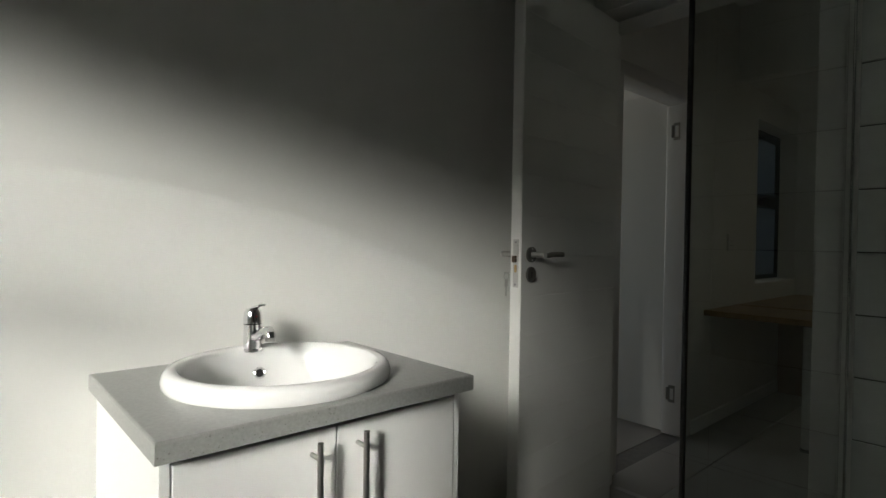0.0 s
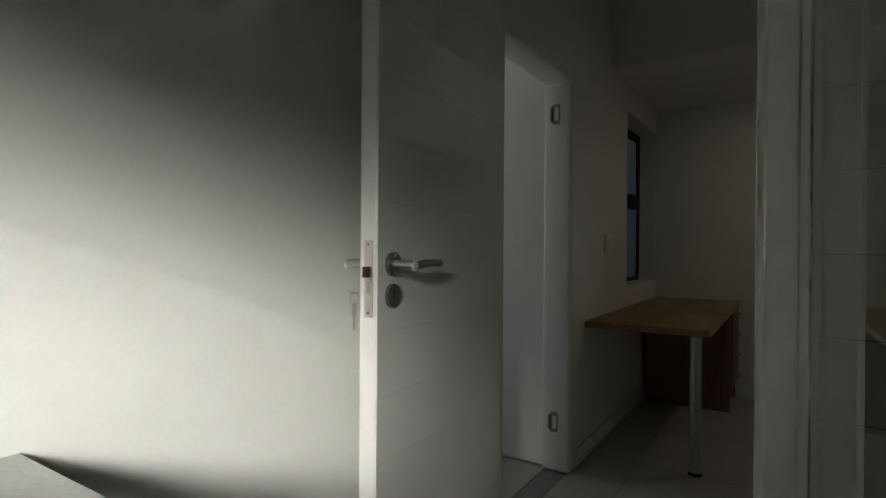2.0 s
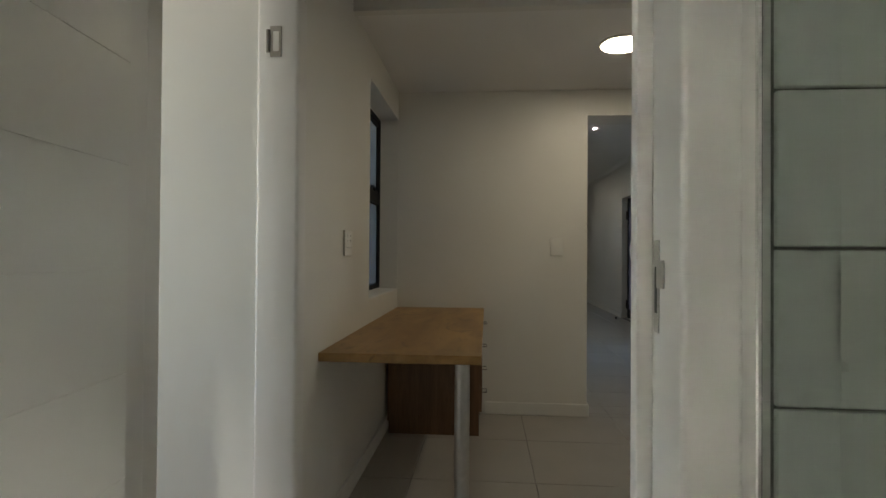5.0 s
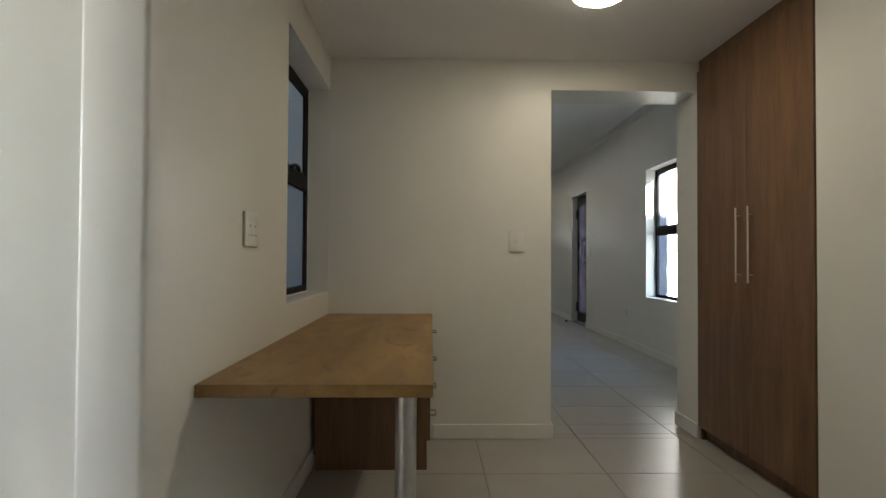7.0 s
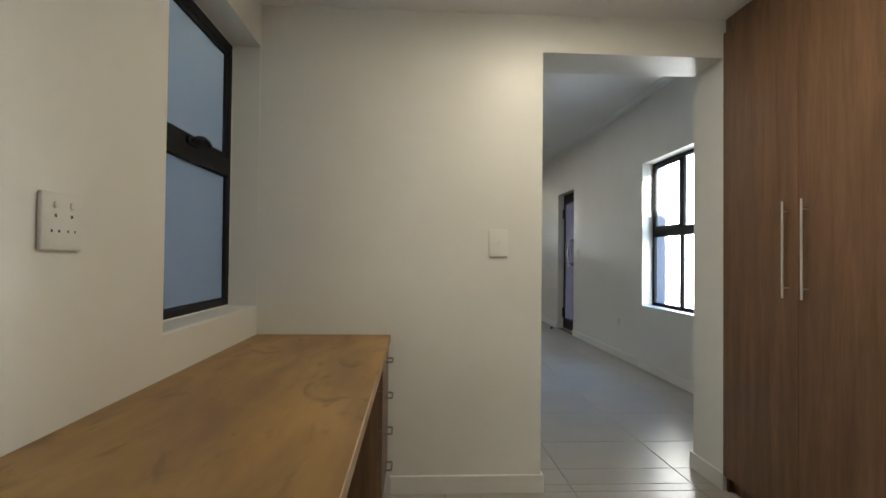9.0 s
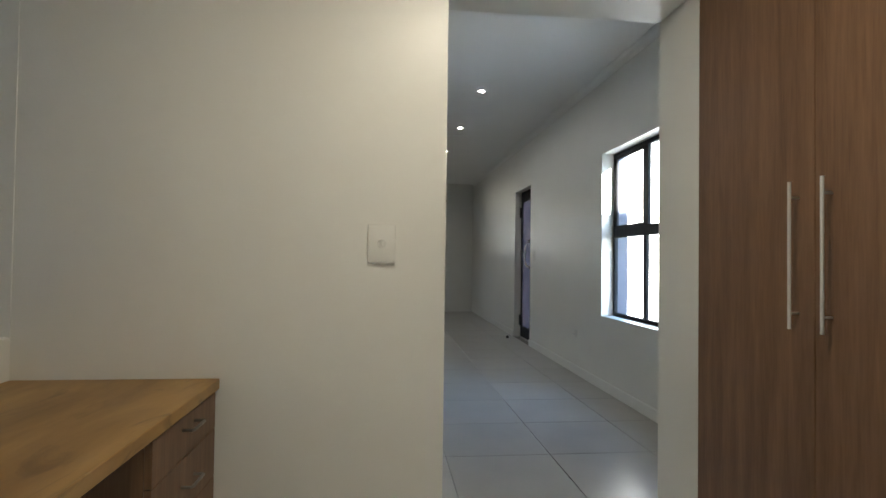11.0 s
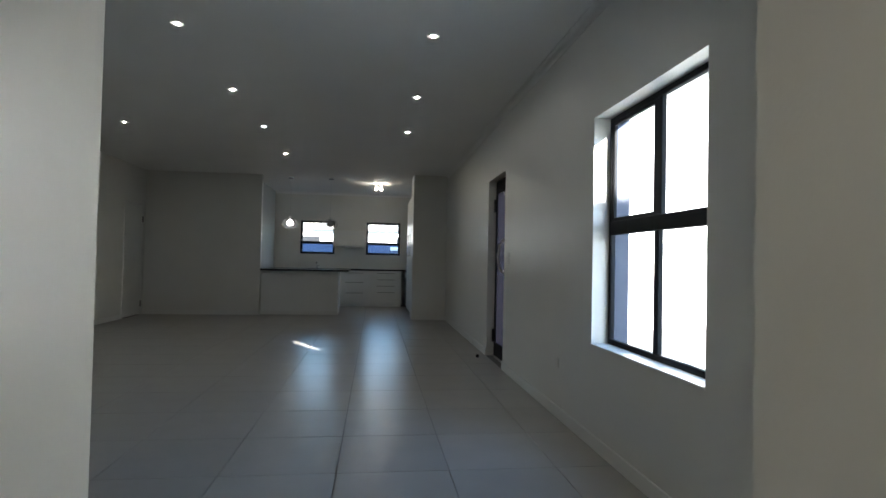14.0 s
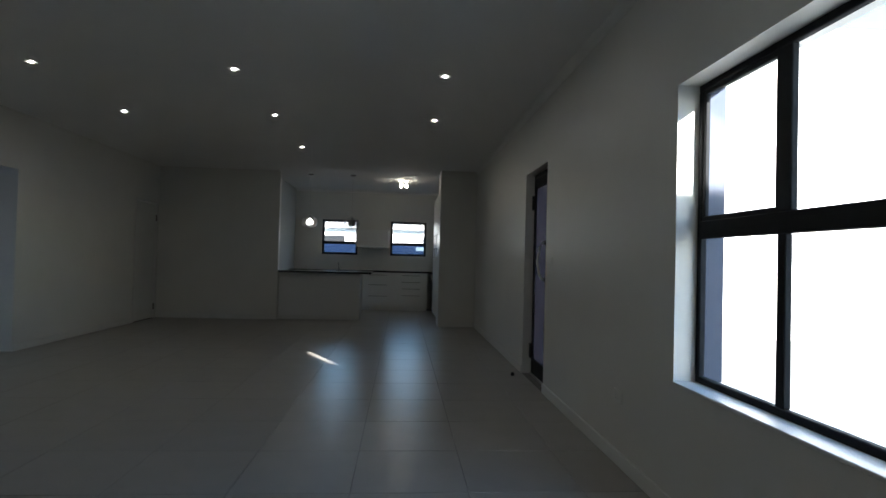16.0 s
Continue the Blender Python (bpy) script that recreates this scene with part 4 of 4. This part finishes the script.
isl = thing("kitchen_island", "white kitchen island with overhanging dark top", "kitchen island", (0, 0, 0))
part("front_panel", block(-0.575, 0.92, 10.60, 10.62, 0.0, 0.866, 0.001, 1), CABINET, isl)
part("side_panel", block(0.90, 0.92, 10.62, 11.22, 0.0, 0.866, 0.001, 1), CABINET, isl)
part("back_panel", block(-0.575, 0.90, 11.20, 11.22, 0.0, 0.866, 0.001, 1), CABINET, isl)
part("plinth_strip", block(-0.575, 0.915, 10.592, 10.600, 0.0, 0.075), TRIM, isl)
tagged(part("island_top", block(-0.578, 1.13, 10.50, 11.30, 0.866, 0.902, 0.004, 2), GRANITE), "black polished granite island top", "worktop")

wt = thing("kitchen_worktop", "black granite worktop along the kitchen wall", "worktop", (0, 0, 0))
part("slab", block(-0.796, 2.985, 12.535, 13.148, 0.852, 0.886, 0.004, 2), GRANITE, wt)
part("slab_return", block(2.34, 2.985, 11.86, 12.534, 0.852, 0.886, 0.004, 2), GRANITE, wt)


def base_unit(x0, x1, fronts, label):
    u = thing("kitchen_base_unit", label, "cabinet", (0, 0, 0), "kitchen base units")
    part("carcass", block(x0 + 0.001, x1 - 0.001, 12.575, 13.14, 0.09, 0.850), CABINET, u)
    part("plinth", block(x0 + 0.001, x1 - 0.001, 12.62, 12.635, 0.0, 0.09), CABINET, u)
    z = 0.848
    for h in fronts:
        d = part("drawer_front", block(x0 + 0.002, x1 - 0.002, 12.555, 12.574, z - h + 0.003, z, 0.0012, 1), CABINET, u)
        w = (x1 - x0) * 0.28
        c = (x0 + x1) / 2
        part("bar_handle", rod(bmesh.new(), (c - w, 12.527, z - 0.055), (c + w, 12.527, z - 0.055), 0.006, None, 12), DARK_STEEL, d)
        for dx in (-w * 0.8, w * 0.8):
            part("handle_post", rod(bmesh.new(), (c + dx, 12.527, z - 0.055), (c + dx, 12.556, z - 0.055), 0.004, None, 8), STEEL, d)
        z -= h
    return u


base_unit(-0.795, 0.18, (0.75,), "white kitchen base unit under the sink")
base_unit(0.18, 0.80, (0.75,), "white kitchen base unit with one front")
base_unit(0.80, 1.54, (0.22, 0.25, 0.28), "white kitchen drawer unit with wide drawers")
base_unit(1.54, 2.28, (0.15, 0.15, 0.15, 0.30), "white kitchen drawer unit with four drawers")

oven = thing("built_in_oven", "dark built-in oven under the worktop", "oven", (0, 0, 0))
part("body", block(2.37, 2.97, 11.88, 12.48, 0.10, 0.84), ALU, oven)
part("oven_door", block(2.352, 2.370, 11.90, 12.46, 0.14, 0.70, 0.003, 1), mat("oven_glass", (0.02, 0.02, 0.02), 0.08), oven)
part("oven_handle", rod(bmesh.new(), (2.325, 11.95, 0.66), (2.325, 12.41, 0.66), 0.008, None, 12), STEEL, oven)
part("control_strip", block(2.352, 2.370, 11.90, 12.46, 0.72, 0.835, 0.002, 1), STEEL, oven)
part("plinth", block(2.40, 2.415, 11.88, 12.48, 0.0, 0.10), CABINET, oven)

pan = thing("pantry_cupboard", "tall white pantry block beside the kitchen", "cupboard", (0, 0, 0))
part("side_panel", block(2.345, 2.365, 9.80, 10.30, 0.0, H_LIVING - 0.002, 0.001, 1), CABINET, pan)
part("front_panel", block(2.365, 2.989, 9.80, 9.82, 0.0, H_LIVING - 0.002, 0.001, 1), PAINT, pan)
part("base_strip", block(2.347, 2.97, 9.790, 9.800, 0.0, 0.08, 0.002, 1), TRIM, pan)
tall = thing("tall_kitchen_unit", "tall white kitchen unit with steel handles", "cupboard", (0, 0, 0))
part("carcass", block(2.375, 2.985, 10.32, 11.84, 0.09, 2.40), CABINET, tall)
part("plinth", block(2.41, 2.43, 10.32, 11.84, 0.0, 0.09), CABINET, tall)
for a in (10.32, 10.83, 11.34):
    for za, zb, hz in ((0.092, 1.44, 1.30), (1.445, 2.40, 1.56)):
        d = part("unit_door", block(2.355, 2.374, a + 0.002, a + 0.498, za, zb, 0.001, 1), CABINET, tall)
        part("bar_handle", rod(bmesh.new(), (2.327, a + 0.06, hz - 0.10), (2.327, a + 0.06, hz + 0.10), 0.006, None, 12), STEEL, d)
        for dz in (-0.08, 0.08):
            part("handle_post", rod(bmesh.new(), (2.327, a + 0.06, hz + dz), (2.356, a + 0.06, hz + dz), 0.004, None, 8), STEEL, d)

hood = thing("extractor_cabinet", "white wall cabinet with extractor between the windows", "extractor hood", (0, 0, 0))
part("cabinet_box", block(0.635, 1.375, 12.82, 13.148, 1.42, 1.815, 0.002, 1), CABINET, hood)
part("flap_door", block(0.637, 1.373, 12.800, 12.818, 1.455, 1.813, 0.0012, 1), CABINET, hood)
part("filter_tray", block(0.70, 1.34, 12.86, 13.12, 1.405, 1.42), STEEL, hood)
part("flap_handle", rod(bmesh.new(), (1.33, 12.78, 1.755), (1.33, 12.80, 1.755), 0.01, None, 10), STEEL, hood)

sinktap = thing("kitchen_tap", "chrome swan-neck kitchen tap on the worktop", "tap", (0.24, 13.02, 0.886))
part("neck", tube([(0, 0, 0), (0, 0, 0.10), (0, -0.01, 0.14), (0, -0.05, 0.165), (0, -0.10, 0.16), (0, -0.125, 0.13)], 0.011, 12), CHROME, sinktap, smooth=True)
part("base", rod(bmesh.new(), (0, 0, 0), (0, 0, 0.03), 0.022), CHROME, sinktap, smooth=True)
part("lever", rod(bmesh.new(), (0.01, 0, 0.05), (0.065, 0, 0.065), 0.006), CHROME, sinktap)
tagged(part("hob", block(0.72, 1.32, 12.60, 13.08, 0.886, 0.892, 0.002, 1), mat("hob_glass", (0.012, 0.012, 0.012), 0.06)), "flat black glass hob set in the worktop", "hob")


def pendant(at, lit):
    p = thing("pendant_lamp", "clear glass globe pendant lamp over the island", "pendant lamp", at, "island pendants")
    part("ceiling_cup", lathe([(0.0, 0.0), (0.052, 0.0), (0.052, -0.018), (0.012, -0.026), (0.0, -0.026)], 28), DARK_STEEL, p, smooth=True)
    part("cord", rod(bmesh.new(), (0, 0, -0.02), (0, 0, -0.790), 0.0016, None, 8), STEEL, p)
    part("lamp_holder", lathe([(0.0, -0.780), (0.016, -0.780), (0.024, -0.795), (0.026, -0.840), (0.018, -0.850), (0.0, -0.850)], 22), CHROME, p, smooth=True)
    g = part("globe", lathe([(0.026, -0.812)] + [(0.152 * math.cos(a), -0.925 + 0.115 * math.sin(a)) for a in [radians(78 - 12 * k) for k in range(14)]] + [(0.0, -1.040)], 40), GLOBE, p, "clear flattened glass globe", True)
    g.visible_shadow = False
    part("bulb", lathe([(0.016, -0.850), (0.030, -0.862), (0.060, -0.890), (0.072, -0.920), (0.066, -0.950), (0.040, -0.972), (0.0, -0.978)], 24), lit, p, "round inner shade", True)
    return p


pendant((-0.075, 10.78, H_LIVING), FROST)
pendant((0.722, 10.74, H_LIVING), mat("unlit_bulb", (0.10, 0.10, 0.10), 0.2))

spot = thing("kitchen_spot_light", "chrome ceiling spotlight bar with lit glass heads", "ceiling light", (1.69, 11.27, H_LIVING))
part("ceiling_plate", block(-0.10, 0.10, -0.03, 0.03, -0.022, 0.0, 0.004, 1), STEEL, spot)
part("stem", rod(bmesh.new(), (0, 0, -0.02), (0, 0, -0.10), 0.012), STEEL, spot)
for dx in (-0.055, 0.055):
    part("lamp_head", lathe([(0.0, -0.06), (0.016, -0.06), (0.024, -0.10), (0.027, -0.132), (0.022, -0.138), (0.0, -0.138)], 20), BULB, spot, "lit glass head", True).location = (dx, -0.03, 0)

# ---- outside ----
slab("ground", -400, 400, -400, 400, -0.40, -0.13, PAVING, "pale paved ground around the house", "ground")
tagged(part("boundary_wall", block(-3.4, -3.2, -1.05, 0.2, -0.13, 2.0), EXT_WALL), "plain plastered boundary wall outside the desk window", "wall", kind="structure")
tagged(part("boundary_wall", block(-8.0, 9.0, 16.3, 16.5, -0.13, 1.56), BLUE_SHADE_WALL), "plastered boundary wall behind the kitchen, blue shade in its colour", "wall", kind="structure")
tagged(part("wall_sign", block(2.10, 2.38, 16.27, 16.30, 1.405, 1.515, 0.004, 1), PLASTIC), "small white plate fixed on the boundary wall", "sign")
tagged(part("neighbour_wall", block(5.3, 24.0, 9.6, 9.85, -0.13, 5.6), mat("white_outside_plaster", (0.80, 0.79, 0.77), 0.85, vary=0.04, scale=1.5, bump=0.2, bump_scale=40)), "sunlit white plastered wall of the next house", "wall", kind="structure")
nb = thing("neighbour_house", "white neighbour house with a pale tiled roof", "house", (0, 24, 0))
part("house_wall", block(-9, 9, 0, 7, -0.13, 2.5), EXT_WALL, nb)
bm = bmesh.new()
for k in range(14):
    y, z = -0.6 + k * 0.30, 2.5 + k * 0.13
    box(bm, -9.6, 9.6, y, y + 0.34, z, z + 0.05)
box(bm, -9.6, 9.6, 3.5, 7.6, 2.45, 4.2)
for k in range(48):
    x = -9.5 + k * 0.4
    vs = [bm.verts.new((x + dx, y, 2.56 + (y + 0.6) * 0.4333 + dz)) for y in (-0.6, 3.5) for dx, dz in ((-0.05, 0.0), (0.0, 0.025), (0.05, 0.0))]
    bm.faces.new((vs[0], vs[1], vs[4], vs[3]))
    bm.faces.new((vs[1], vs[2], vs[5], vs[4]))
part("roof", bm, ROOF_TILE, nb)
for x in (-2.0, 2.6):
    part("house_window", block(x, x + 1.2, -0.03, 0.0, 1.0, 2.1), ALU, nb)

# out-of-view block; its height sets where sun on the window reveal ends
tagged(part("sun_block_south", block(6.3, 8.4, -9.0, -4.4, -0.13, 4.66), EXT_WALL), "unseen plain block added to cut off the low sun", "house", kind="structure")

# ---- tiles, one by one ----
def tile_mesh(w, d, h, bevel):
    bm = block(-w / 2, w / 2, -d / 2, d / 2, -h, 0.0)
    tops = [e for e in bm.edges if all(v.co.z > -1e-6 for v in e.verts)]
    bmesh.ops.bevel(bm, geom=tops, offset=bevel, segments=1, affect="EDGES")
    me = bpy.data.meshes.new("floor_tile")
    bmesh.ops.recalc_face_normals(bm, faces=bm.faces)
    bm.to_mesh(me)
    bm.free()
    me.materials.append(FLOOR_TILE)
    return me


tiles = thing("floor_tiling", "pale matt porcelain floor tiles with grey joints", "floor", kind="structure")
cache = {}
P, GAP = 0.6, 0.004


def lay(x0, x1, y0, y1):
    ix0, ix1 = math.floor((x0 - 1.462) / P), math.ceil((x1 - 1.462) / P)
    iy0, iy1 = math.floor((y0 - 2.480) / P), math.ceil((y1 - 2.480) / P)
    for i in range(ix0, ix1):
        for j in range(iy0, iy1):
            a, b = max(x0, 1.462 + i * P), min(x1, 1.462 + (i + 1) * P)
            c, d = max(y0, 2.480 + j * P), min(y1, 2.480 + (j + 1) * P)
            w, l = round(b - a - GAP, 4), round(d - c - GAP, 4)
            if w < 0.01 or l < 0.01:
                continue
            if (w, l) not in cache:
                cache[w, l] = tile_mesh(w, l, 0.008, 0.0012)
            ob = new("tile", cache[w, l])
            ob.parent = tiles
            ob.location = ((a + b) / 2, (c + d) / 2, 0.0)


lay(0.0, 2.80, -2.90, 0.0)
lay(1.302, 2.173, 0.0, 0.27)
lay(-2.97, -2.72, 5.90, 6.87)
lay(-2.72, 2.993, 0.27, 10.49)
lay(-0.58, 2.993, 10.49, 10.61)
lay(-0.80, 2.993, 10.61, 12.65)

shower_tiles = thing("shower_tiling", "pale green-grey glazed shower wall tiles, dark joints", "wall tiles", kind="structure")
part("grout_bed", block(0.980, 2.30, -3.036, -3.028, 0.0, 2.38), WALL_GROUT, shower_tiles)
part("grout_bed", block(2.294, 2.302, -5.4, -3.036, 0.0, 2.38), WALL_GROUT, shower_tiles)
tw, th = 0.396, 0.1945
bm = block(-tw / 2, tw / 2, -0.005, 0.005, -th / 2, th / 2, 0.0016, 1)
tm = bpy.data.meshes.new("wall_tile")
bm.to_mesh(tm)
bm.free()
tm.materials.append(WALL_TILE)
bm = block(-0.005, 0.005, -tw / 2, tw / 2, -th / 2, th / 2, 0.0016, 1)
tm2 = bpy.data.meshes.new("wall_tile")
bm.to_mesh(tm2)
bm.free()
tm2.materials.append(WALL_TILE)
for r in range(13):
    z = 1.102 - 0.1985 * 5 + 0.1985 * r - 0.0993
    if z < 0.05:
        continue
    for c in range(4):
        x = 0.980 + tw / 2 + c * 0.400
        if x + tw / 2 < 2.6:
            ob = new("tile", tm)
            ob.parent, ob.location = shower_tiles, (x, -3.041, z)
    for c in range(5):
        ob = new("tile", tm2)
        ob.parent, ob.location = shower_tiles, (2.290, -3.05 - tw / 2 - c * 0.400, z)
